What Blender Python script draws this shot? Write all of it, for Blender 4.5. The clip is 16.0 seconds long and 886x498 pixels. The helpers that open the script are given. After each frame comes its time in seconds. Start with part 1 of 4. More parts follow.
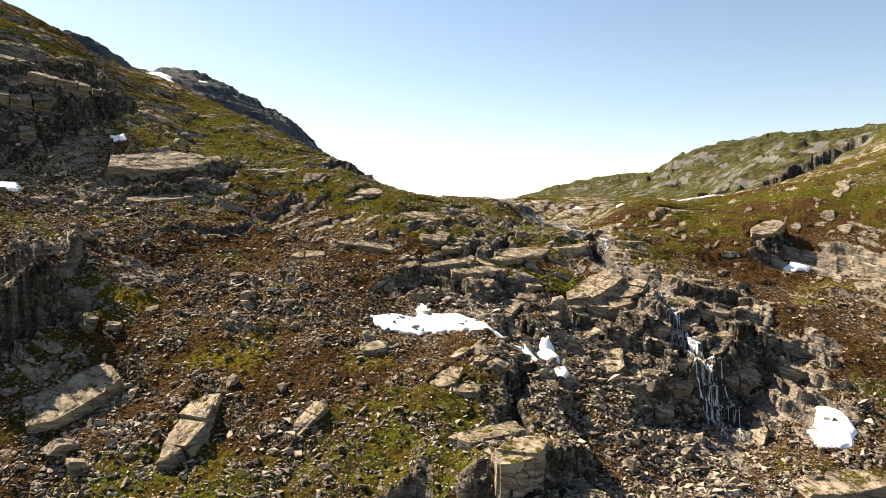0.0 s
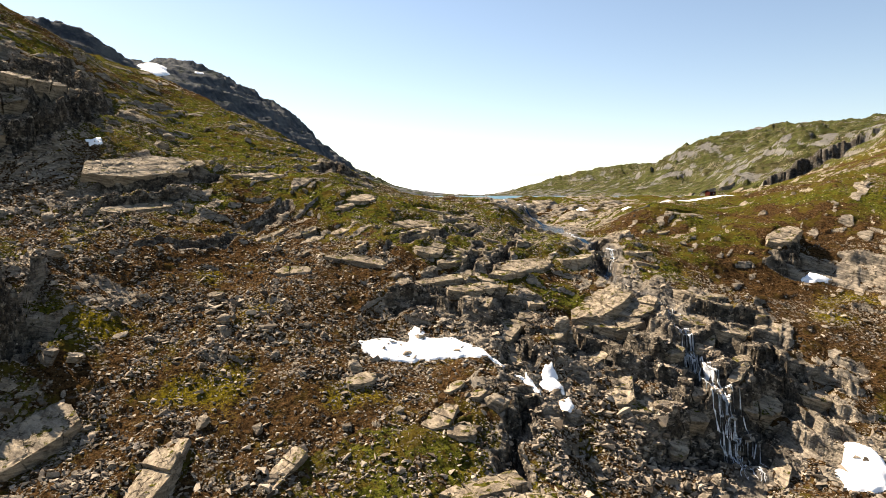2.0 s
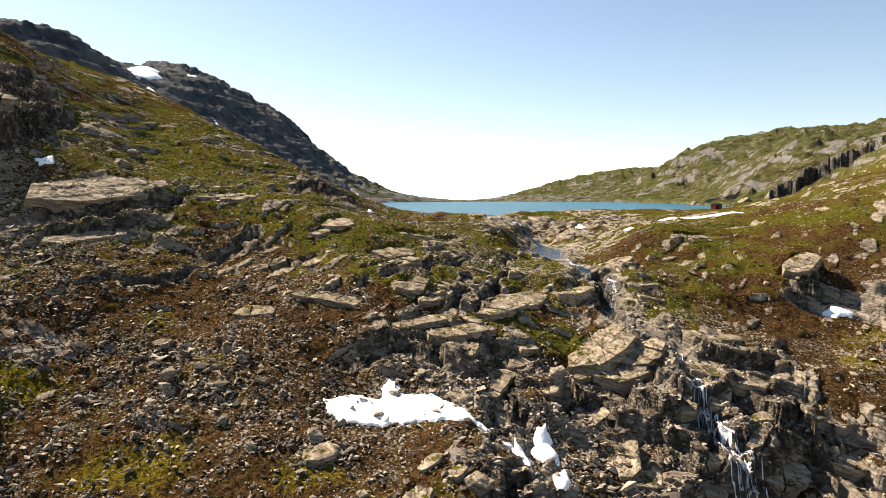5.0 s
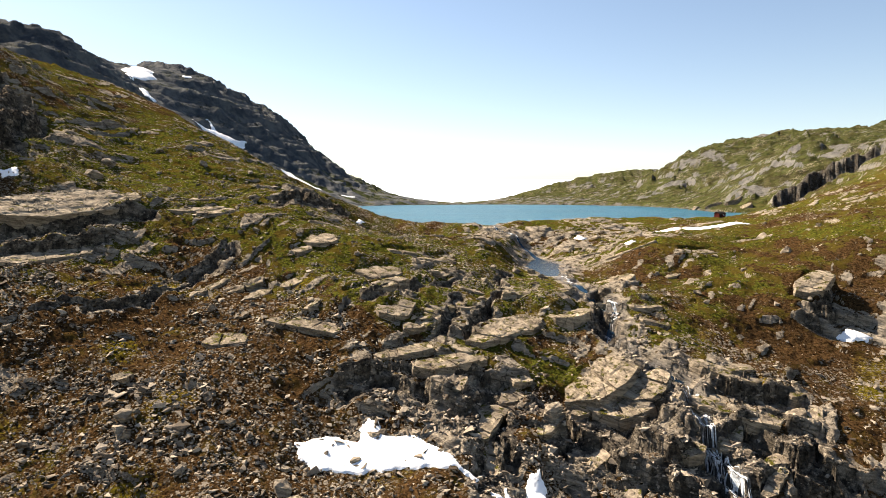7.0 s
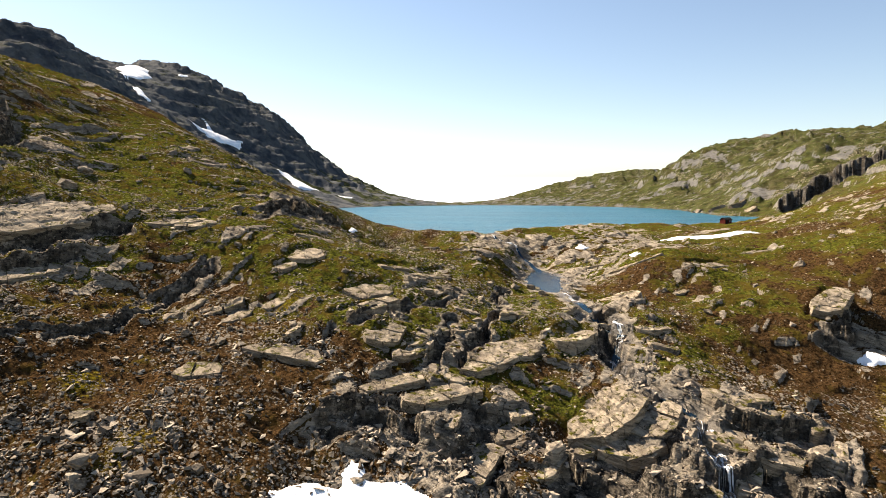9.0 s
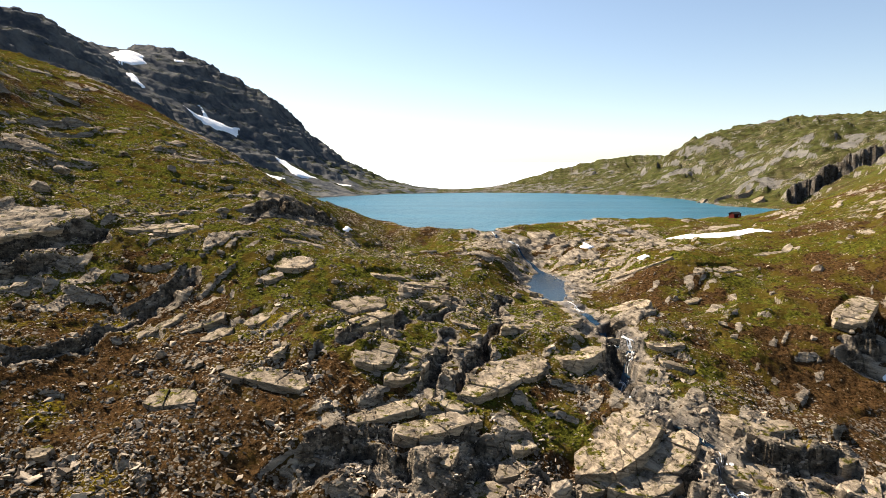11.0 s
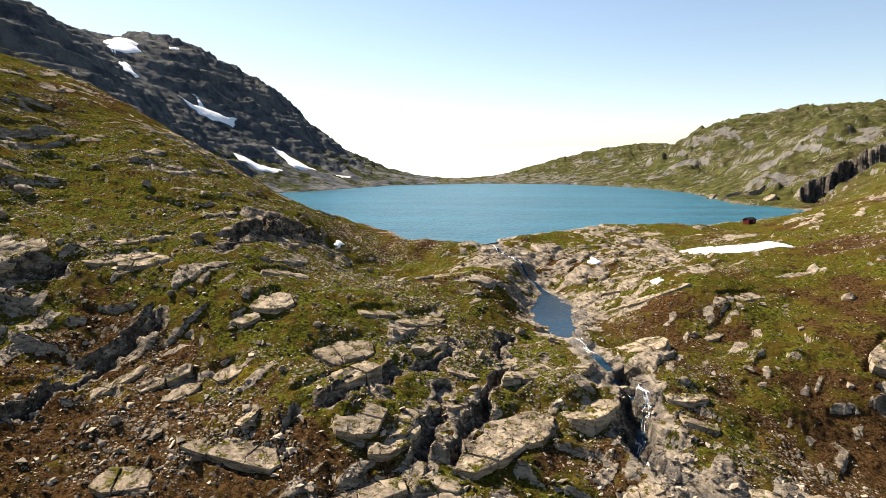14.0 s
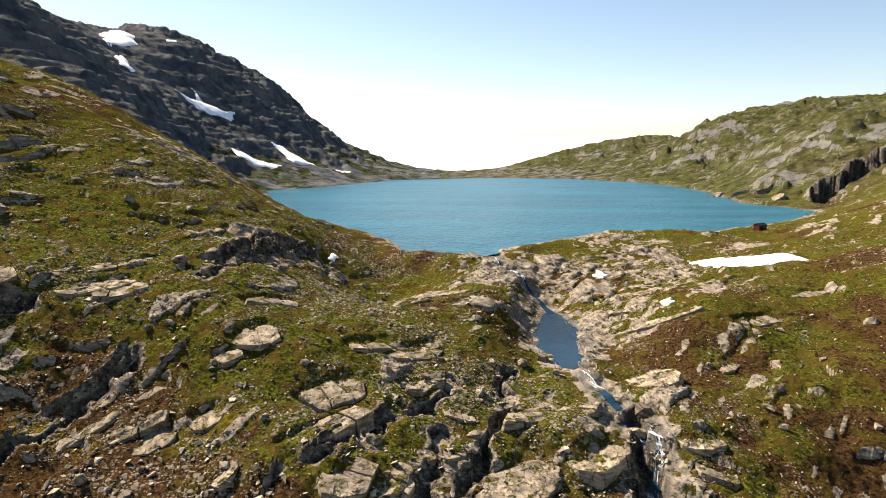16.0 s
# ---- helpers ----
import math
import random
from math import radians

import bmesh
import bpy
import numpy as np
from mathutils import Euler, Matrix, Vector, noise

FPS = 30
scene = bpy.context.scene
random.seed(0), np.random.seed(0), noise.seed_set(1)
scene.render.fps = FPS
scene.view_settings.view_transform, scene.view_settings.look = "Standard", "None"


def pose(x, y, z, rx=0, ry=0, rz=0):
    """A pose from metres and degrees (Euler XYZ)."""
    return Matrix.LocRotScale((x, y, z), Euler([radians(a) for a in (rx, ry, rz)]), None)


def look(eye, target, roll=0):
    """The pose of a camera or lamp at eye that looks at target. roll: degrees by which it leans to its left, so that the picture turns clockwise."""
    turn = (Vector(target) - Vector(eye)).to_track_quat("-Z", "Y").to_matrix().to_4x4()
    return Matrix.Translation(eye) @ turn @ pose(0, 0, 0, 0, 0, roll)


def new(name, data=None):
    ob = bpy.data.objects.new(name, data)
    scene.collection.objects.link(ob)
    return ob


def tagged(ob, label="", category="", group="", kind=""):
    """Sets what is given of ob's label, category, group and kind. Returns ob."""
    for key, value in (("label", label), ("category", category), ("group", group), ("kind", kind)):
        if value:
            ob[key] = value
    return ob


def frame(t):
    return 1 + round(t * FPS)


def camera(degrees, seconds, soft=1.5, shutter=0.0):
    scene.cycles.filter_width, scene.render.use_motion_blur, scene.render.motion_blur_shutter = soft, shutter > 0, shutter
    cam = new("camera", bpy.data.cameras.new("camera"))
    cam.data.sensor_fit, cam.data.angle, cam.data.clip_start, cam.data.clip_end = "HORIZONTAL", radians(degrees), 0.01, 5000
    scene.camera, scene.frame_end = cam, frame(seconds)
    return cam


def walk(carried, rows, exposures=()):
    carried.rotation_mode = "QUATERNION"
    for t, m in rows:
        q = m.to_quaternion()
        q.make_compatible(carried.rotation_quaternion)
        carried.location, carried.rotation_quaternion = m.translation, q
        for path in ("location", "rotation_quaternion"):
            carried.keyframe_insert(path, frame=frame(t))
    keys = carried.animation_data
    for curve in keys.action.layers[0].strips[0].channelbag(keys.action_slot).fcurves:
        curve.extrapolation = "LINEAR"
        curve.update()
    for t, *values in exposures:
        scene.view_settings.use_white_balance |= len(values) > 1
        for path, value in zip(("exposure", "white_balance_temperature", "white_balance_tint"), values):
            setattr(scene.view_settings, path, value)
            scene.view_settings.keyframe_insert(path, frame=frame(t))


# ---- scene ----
cam = camera(67.2, 16.0, soft=0.6)
METRES, EYE, TILT, LEAN, TURN = 80.0, -2.6, -3.7, 0.0, 0.0
ROWS = [
    (0.0, 0.0, 0.0, 0.0, 0.0, 0.0, 0.0),
    (0.5, 0.0027, 0.0285, 0.0159, 0.04, -0.47, 0.02),
    (1.0, 0.0059, 0.0599, 0.0327, 0.06, -0.88, 0.06),
    (1.5, 0.0099, 0.0889, 0.0485, 0.1, -0.99, 0.1),
    (2.0, 0.0149, 0.1201, 0.0634, 0.12, -0.98, 0.12),
    (2.5, 0.0211, 0.1493, 0.077, 0.14, -0.97, 0.13),
    (3.0, 0.0281, 0.1812, 0.0903, 0.15, -0.93, 0.12),
    (3.5, 0.0344, 0.2098, 0.1021, 0.15, -0.92, 0.12),
    (4.0, 0.0412, 0.2409, 0.1144, 0.14, -0.9, 0.12),
    (6.5, 0.0751, 0.3805, 0.1703, 0.11, -0.86, 0.01),
    (7.0, 0.0805, 0.4088, 0.1816, 0.1, -0.87, -0.01),
    (7.5, 0.0852, 0.4343, 0.1919, 0.1, -0.88, -0.01),
    (8.0, 0.0889, 0.4618, 0.2025, 0.09, -0.92, -0.06),
    (8.5, 0.0914, 0.4872, 0.2124, 0.08, -0.96, -0.05),
    (9.0, 0.0942, 0.5145, 0.2236, 0.09, -1.04, -0.07),
    (11.5, 0.1045, 0.6484, 0.2909, 0.19, -2.72, -0.02),
    (12.0, 0.1067, 0.6759, 0.3068, 0.22, -2.95, -0.02),
    (12.5, 0.109, 0.7008, 0.3224, 0.25, -3.18, -0.03),
    (13.0, 0.1115, 0.7278, 0.3402, 0.28, -3.37, -0.01),
    (13.5, 0.1142, 0.7523, 0.3569, 0.33, -3.56, -0.02),
    (14.0, 0.1168, 0.7788, 0.3756, 0.37, -3.78, -0.04),
    (14.5, 0.1191, 0.8036, 0.3923, 0.41, -3.97, -0.03),
    (15.0, 0.1213, 0.8295, 0.4108, 0.47, -4.2, -0.01),
    (15.5, 0.1234, 0.8535, 0.428, 0.51, -4.44, 0.01),
    (16.0, 0.1257, 0.8794, 0.4467, 0.55, -4.7, 0.03),
]
walk(cam, [(t, pose(0, 0, EYE, TILT, LEAN, TURN) @ pose(METRES * x, METRES * y, METRES * z, 90 + pitch, roll, yaw)) for t, x, y, z, yaw, pitch, roll in ROWS],
     exposures=((0.0, 1.8, 7000, 12), (16.0, 1.74, 6750, 12)))


# ---------------------------------------------------------------- light
SUN = Vector((-0.66, 0.52, 0.72)).normalized()          # towards the sun
world = bpy.data.worlds.new("sky")
scene.world = world
world.use_nodes = True
sky = world.node_tree.nodes.new("ShaderNodeTexSky")
sky.sky_type, sky.sun_disc = "NISHITA", False
sky.sun_elevation = math.asin(SUN.z)
sky.sun_rotation = math.atan2(SUN.x, SUN.y)
sky.altitude, sky.air_density, sky.dust_density, sky.ozone_density = 900, 1.0, 0.6, 0.3
world.node_tree.nodes["Background"].inputs["Strength"].default_value = 0.050
world.node_tree.links.new(sky.outputs[0], world.node_tree.nodes["Background"].inputs["Color"])
lamp = bpy.data.lights.new("sun", "SUN")
lamp.energy, lamp.angle, lamp.color = 4.9, radians(0.53), (1.0, 0.90, 0.76)
new("sun", lamp).matrix_world = look((0, 0, 400), Vector((0, 0, 400)) - SUN)


# ---------------------------------------------------------------- noise on arrays
def hashed(ix, iy, seed):
    h = (ix.astype(np.int64) * 374761393 + iy.astype(np.int64) * 668265263 + seed * 974634777) & 0xFFFFFFFF
    h = ((h ^ (h >> 13)) * 1274126177) & 0xFFFFFFFF
    h = ((h ^ (h >> 16)) * 2246822519) & 0xFFFFFFFF
    return ((h ^ (h >> 15)) & 0xFFFFFF) / float(0xFFFFFF)


def smooth(a, b, v):
    t = np.clip((v - a) / (b - a), 0, 1)
    return t * t * (3 - 2 * t)


def wave(x, y, size, seed):
    """Gradient noise, about -0.7 to 0.7, whose bumps are about size across."""
    x, y = x / size, y / size
    ix, iy = np.floor(x), np.floor(y)
    fx, fy = x - ix, y - iy
    u, v = fx * fx * fx * (fx * (fx * 6 - 15) + 10), fy * fy * fy * (fy * (fy * 6 - 15) + 10)

    def corner(a, b):
        g = hashed(ix + a, iy + b, seed) * 2 * np.pi
        return np.cos(g) * (fx - a) + np.sin(g) * (fy - b)
    top = corner(0, 0) * (1 - u) + corner(1, 0) * u
    low = corner(0, 1) * (1 - u) + corner(1, 1) * u
    return (top * (1 - v) + low * v) * 1.4


def cells(x, y, size, seed):
    """Cell noise: the distance to the cell's edge, a random value of the cell, and the way from its centre."""
    x, y = x / size, y / size
    ix, iy = np.floor(x), np.floor(y)
    d1, d2 = np.full(x.shape, 9.0), np.full(x.shape, 9.0)
    val, ox, oy = np.zeros(x.shape), np.zeros(x.shape), np.zeros(x.shape)
    for a in (-1, 0, 1):
        for b in (-1, 0, 1):
            px, py = ix + a + hashed(ix + a, iy + b, seed), iy + b + hashed(ix + a, iy + b, seed + 7)
            d = np.hypot(px - x, py - y)
            near = d < d1
            d2 = np.where(near, d1, np.minimum(d2, d))
            val = np.where(near, hashed(ix + a, iy + b, seed + 13), val)
            ox, oy = np.where(near, x - px, ox), np.where(near, y - py, oy)
            d1 = np.where(near, d, d1)
    return (d2 - d1) * size, val, ox * size, oy * size


# ---------------------------------------------------------------- the land
# Cross-sections of the valley: the distance ahead, then heights over the lake from the left flank to the right one,
# at the fractions ACROSS of the section's half width (distance + 25 m).
ACROSS = [-1.15, -.85, -.65, -.5, -.36, -.24, -.13, -.03, .07, .16, .26, .37, .5, .66, .85, 1.15]
SECTIONS = (
    (-120, [-95.5, -95.5, -96.0, -96.0, -96.0, -96.0, -96.0, -95.5, -95.5, -95.5, -95.5, -95.5, -95.0, -95.0, -95.0, -95.0]),
    (0, [-61.0, -60.5, -60.5, -60.0, -60.0, -60.0, -60.5, -60.5, -60.0, -60.0, -61.0, -62.5, -64.0, -64.0, -64.0, -62.5]),
    (50, [-46.0, -45.5, -45.5, -45.5, -45.0, -45.0, -45.5, -45.0, -44.0, -44.5, -47.0, -49.5, -51.0, -51.5, -51.0, -49.5]),
    (75, [-36.0, -36.0, -36.5, -38.0, -36.5, -36.5, -38.0, -37.5, -34.0, -36.0, -41.5, -44.0, -45.0, -45.0, -44.5, -43.5]),
    (90, [-26.0, -27.0, -28.0, -29.0, -31.0, -31.5, -31.5, -31.0, -32.0, -35.5, -40.0, -41.5, -41.5, -41.5, -41.0, -39.5]),
    (105, [-11.0, -14.5, -16.0, -17.0, -23.5, -24.5, -24.5, -26.0, -26.5, -31.5, -35.5, -39.5, -37.0, -38.0, -37.0, -34.5]),
    (120, [8.5, 0.0, -5.0, -8.0, -16.5, -17.5, -18.5, -21.0, -22.5, -27.0, -27.0, -28.5, -29.5, -32.5, -31.0, -27.0]),
    (137, [33.0, 17.5, 6.5, -3.0, -5.5, -12.0, -11.0, -12.5, -16.0, -20.0, -19.0, -21.0, -25.0, -24.5, -21.5, -16.5]),
    (155, [58.5, 37.5, 22.0, 9.0, 1.5, -4.5, -5.5, -4.5, -10.5, -13.5, -13.0, -18.0, -20.0, -14.0, -10.0, -4.0]),
    (175, [83.5, 58.0, 41.0, 27.5, 14.0, 7.0, 4.5, -0.5, -6.0, -11.0, -8.5, -9.0, -10.0, -4.0, 1.5, 10.5]),
    (200, [110.0, 80.0, 59.0, 41.0, 21.5, 13.0, 8.5, -2.0, -1.5, -9.0, -1.5, -4.5, 1.5, 6.0, 14.5, 28.5]),
    (230, [135.5, 99.5, 76.0, 55.0, 30.0, 22.0, 11.5, -5.5, -2.5, -5.5, -1.5, 0.0, 7.0, 15.5, 28.0, 48.5]),
    (262, [155.5, 112.5, 83.5, 59.5, 41.5, 28.5, 11.5, 1.5, -0.5, -1.0, -2.5, 0.5, 8.5, 22.5, 39.5, 66.0]),
    (310, [174.0, 125.0, 91.0, 67.0, 51.5, 27.5, 6.0, -2.0, -4.5, -0.5, 0.0, 1.0, 12.0, 33.0, 54.0, 83.5]),
    (400, [196.0, 146.0, 109.0, 71.5, 44.5, 11.5, -7.0, -5.5, -6.0, -6.5, -4.5, -2.5, 11.0, 50.5, 73.5, 105.5]),
    (530, [216.0, 173.0, 146.0, 125.0, 67.0, 5.5, -5.0, -5.5, -6.0, -5.0, -8.0, 9.0, 48.0, 64.0, 89.5, 126.5]),
    (680, [230.0, 196.5, 174.5, 151.5, 92.5, 32.5, 6.5, -5.5, -5.0, -4.0, 2.0, 23.0, 60.5, 80.0, 103.0, 140.5]),
    (800, [230.0, 201.0, 180.5, 160.5, 149.5, 92.0, 27.0, 5.5, 1.0, 3.0, 18.0, 66.0, 83.0, 88.5, 107.5, 141.5]),
    (920, [213.5, 187.5, 169.0, 156.5, 167.5, 122.0, 39.0, 0.0, -2.0, 8.5, 25.0, 48.0, 76.0, 89.5, 104.5, 132.0]),
    (1150, [160.0, 142.0, 131.0, 125.5, 112.5, 75.0, 24.0, -7.0, -7.0, 21.5, 44.5, 40.0, 55.0, 70.5, 83.5, 101.5]),
    (1500, [60.0, 40.0, 20.0, 0.0, -20.0, -60.0, -90.0, -120.0, -120.0, -110.0, -80.0, -60.0, -40.0, -20.0, 0.0, 20.0]),
    (2600, [-200.0] * 16),
    (4900, [-420.0] * 16),
)
STATIONS = np.array([s[0] for s in SECTIONS], float)
HEIGHTS = np.array([s[1] for s in SECTIONS])
ACROSS = np.array(ACROSS)
SHORE = np.array([(-122, 552), (-64, 372), (-44, 341), (-26, 315), (-9, 284), (-2, 259), (11, 257), (20, 257), (28, 268), (39, 278), (62, 303), (80, 310), (100, 305), (126, 324), (150, 345), (182, 383), (179, 414), (168, 436), (175, 471), (190, 563), (186, 646), (168, 688), (128, 757), (72, 772), (43, 780), (1, 752), (-43, 727), (-68, 665), (-94, 596), (-114, 570)], float)
# the stream, from the outlet over the pool and the falls to the foot: x, y, half width
STREAM = np.array([(21, 260, 1.2), (23.4, 245.7, 0.35), (31, 228, 0.3), (34, 219, 1.2), (33.6, 212, 3.0), (32.4, 203, 4.2), (31.5, 195, 4.2), (31.5, 190, 3.2), (32.5, 183, 0.8), (33.2, 176, 0.9), (36, 166, 0.6), (39.3, 159.8, 0.7), (35.3, 151, 0.7), (39, 143, 0.5), (44.5, 137, 0.6), (43.9, 126, 0.6), (44.8, 119.3, 0.7), (46.3, 114, 0.8), (47.5, 108, 0.7), (44, 97, 0.4), (40, 80, 0.4), (36, 50, 2), (30, 0, 2), (20, -120, 2)], float)


def spline(f, n):
    f = np.clip(f, 0, n - 1 - 1e-6)
    i = np.floor(f).astype(int)
    t = f - i
    w = ((-t + 2 * t * t - t ** 3) / 2, (2 - 5 * t * t + 3 * t ** 3) / 2, (t + 4 * t * t - 3 * t ** 3) / 2, (t ** 3 - t * t) / 2)
    return [(np.clip(i + k - 1, 0, n - 1), w[k]) for k in range(4)]


def broad(x, y):
    """The smooth land: the cross-sections, lofted."""
    rows = spline(np.interp(y, STATIONS, np.arange(len(STATIONS))), len(STATIONS))
    cols = spline(np.interp(x / (np.maximum(y, 0) + 25), ACROSS, np.arange(len(ACROSS))), len(ACROSS))
    z = 0
    for a, wa in rows:
        for b, wb in cols:
            z = z + wa * wb * HEIGHTS[a, b]
    return z


def from_line(x, y, line, closed=False):
    """Distance to a polyline, and the values of its further columns there."""
    best = np.full(x.shape, 1e9)
    extra = np.zeros((line.shape[1] - 2,) + x.shape)
    side = np.zeros(x.shape)
    pts = np.vstack([line, line[:1]]) if closed else line
    for a, b in zip(pts[:-1], pts[1:]):
        ab = b[:2] - a[:2]
        t = np.clip(((x - a[0]) * ab[0] + (y - a[1]) * ab[1]) / (ab @ ab), 0, 1)
        dx, dy = x - a[0] - t * ab[0], y - a[1] - t * ab[1]
        d = np.hypot(dx, dy)
        near = d < best
        best = np.where(near, d, best)
        side = np.where(near, np.sign(ab[0] * dy - ab[1] * dx), side)
        for k in range(len(extra)):
            extra[k] = np.where(near, a[k + 2] + t * (b[k + 2] - a[k + 2]), extra[k])
    return best, side, extra


def inside(x, y, poly):
    odd = np.zeros(x.shape, bool)
    for a, b in zip(poly, np.roll(poly, -1, 0)):
        cross = (a[1] > y) != (b[1] > y)
        odd ^= cross & (x < (b[0] - a[0]) * (y - a[1]) / (b[1] - a[1] + 1e-12) + a[0])
    return odd


# Rock walls: their top lines (the foot lies to the left of the way along them), height, and the width over which they fade.
WALLS = [
    ([(-98, 205), (-89, 186), (-91, 170), (-99, 160), (-100, 146), (-125, 137)], 8, 9),
    ([(-104, 208), (-96, 190), (-98, 176), (-106, 166), (-108, 154), (-130, 146)], 8, 9),
    ([(-112, 212), (-104, 196), (-106, 182), (-114, 172), (-134, 160)], 6, 9),
    ([(-66, 111), (-67, 103), (-70, 98.5), (-80, 95), (-108, 91)], 17, 11),
    ([(-56, 173), (-62, 165), (-76, 153)], 3.4, 7),
    ([(-57, 159), (-69, 147)], 3.0, 6),
    ([(14, 135), (8.6, 133), (1.8, 132.5), (-4, 130), (-10, 127)], 2.0, 6),
    ([(62, 121), (54, 117), (47, 114), (40, 111.5), (33, 106)], 7.0, 8),
    ([(54, 129), (47, 126), (40, 123), (33, 120)], 3.8, 6),
    ([(62, 141), (54, 135), (46, 134)], 2.6, 7),
    ([(90, 181), (85, 170), (79, 163), (74, 164)], 3.2, 8),
    ([(19, 96), (18, 84), (10, 77), (0, 76)], 5.0, 9),
    ([(-24, 236), (-27, 222), (-29, 205), (-36, 192)], 3.0, 8),
    ([(-35, 167), (-39.5, 158), (-42.8, 152.0), (-46.5, 145), (-51, 139), (-57, 133)], 0.9, 3.5),
    ([(1.0, 161), (-2.5, 155), (-6, 150), (-9, 147)], 1.6, 4),
    ([(270, 436), (228, 432), (205, 424), (190, 406)], 15, 16),
]
# Clefts in the rock: their lines, depth and half width.
CLEFTS = [
    ([(-34.2, 165.5), (-38.6, 157), (-41.8, 151), (-45.5, 144), (-50, 138)], 1.9, 1.0),
    ([(1.5, 158.5), (-1.8, 153.5), (-5.2, 148.5)], 1.8, 1.0),
    ([(-54, 171), (-61, 163), (-72, 153)], 1.8, 1.3),
    ([(15, 118), (14, 125), (16, 131)], 2.6, 1.5),
    ([(10, 92), (11, 99), (14, 106)], 2.4, 1.5),
    ([(36, 108), (42, 108.5), (49, 110)], 2.4, 1.6),
    ([(50, 124), (55, 121.5), (61, 121)], 2.2, 1.3),
    ([(22, 121), (24.5, 126), (24, 131)], 2.2, 1.3),
    ([(5.6, 142), (7.9, 151), (9.2, 158)], 2.1, 1.2),
    ([(10, 145), (14.2, 155), (18.4, 166), (19.3, 178)], 1.9, 1.4),
    ([(-63.3, 147.8), (-61.8, 151.1), (-58.5, 159)], 1.4, 1.1),
    ([(11.5, 112), (13.2, 124), (13.0, 132)], 1.7, 1.5),
    ([(31, 104), (37, 106), (43, 107)], 1.6, 1.8),
    ([(38.5, 167), (36.5, 160), (35.5, 152), (37, 146)], 2.4, 1.8),
    ([(-32, 185), (-30.5, 208), (-26.5, 228)], 1.5, 1.5),
    ([(9, 90), (12, 98), (13, 106)], 2.0, 1.7),
    ([(20, 131), (27, 128), (34, 127), (40, 131)], 1.8, 1.4),
    ([(-8, 127), (-2, 129), (3, 128)], 1.6, 1.2),
    ([(5, 160), (9, 166), (10, 172)], 1.3, 1.0),
    ([(40, 112), (44, 118), (43, 126)], 1.8, 1.3),
    ([(52, 112), (55, 120), (60, 127)], 1.8, 1.3),
]
# Swells and hollows of the slope: x, y, radius, height.
SWELLS = [(-8, 119, 11, -1.8), (1, 94, 7, 1.4), (-32, 91, 7, 1.2), (21, 124, 5, 1.6), (38, 127, 8, 1.5), (-4, 160, 9, -1.6), (-40, 157, 7, -0.9), (26, 162, 6, 2.2), (42, 167, 8, 2.4),
          (83, 169, 7, 1.8), (91, 164, 6, -1.6), (82, 178, 8, 1.5), (58, 182, 8, -1.8), (-1, 195, 12, 2.0), (62, 231, 11, -1.9), (82, 265, 9, -1.6), (-72, 189, 9, -1.6), (60, 135, 6, -0.8), (33, 174, 8, 1.7), (33, 187, 7, 1.0), (25, 196, 6, -1.4), (40, 196, 6, -0.6), (206, 478, 14, 6.5), (200, 464, 9, 2.5)]
# Crags of bedded rock: x, y, radius, and how far the beds stand out.
CRAGS = [(44, 121, 15, 1.0), (31, 128, 12, 1.0), (10, 131, 12, 0.9), (15, 111, 8, 0.7), (56, 129, 12, 0.9), (65, 118, 10, 0.6), (20, 150, 10, 0.5), (4, 147, 9, 0.6), (37, 158, 9, 0.7),
         (86, 166, 8, 0.8), (-112, 172, 26, 1.0), (-76, 100, 13, 1.0), (13, 80, 8, 0.8), (103, 158, 12, 0.6), (-27, 215, 11, 0.7), (-55, 156, 9, 0.5), (-40, 152, 7, 0.5), (56, 112, 10, 0.8), (98, 140, 12, 0.5), (-45, 214, 12, 0.4), (-62, 236, 13, 0.4), (-36, 243, 9, 0.4), (-76, 212, 11, 0.4), (-52, 262, 13, 0.4), (-90, 225, 13, 0.4), (-20, 226, 7, 0.6)]
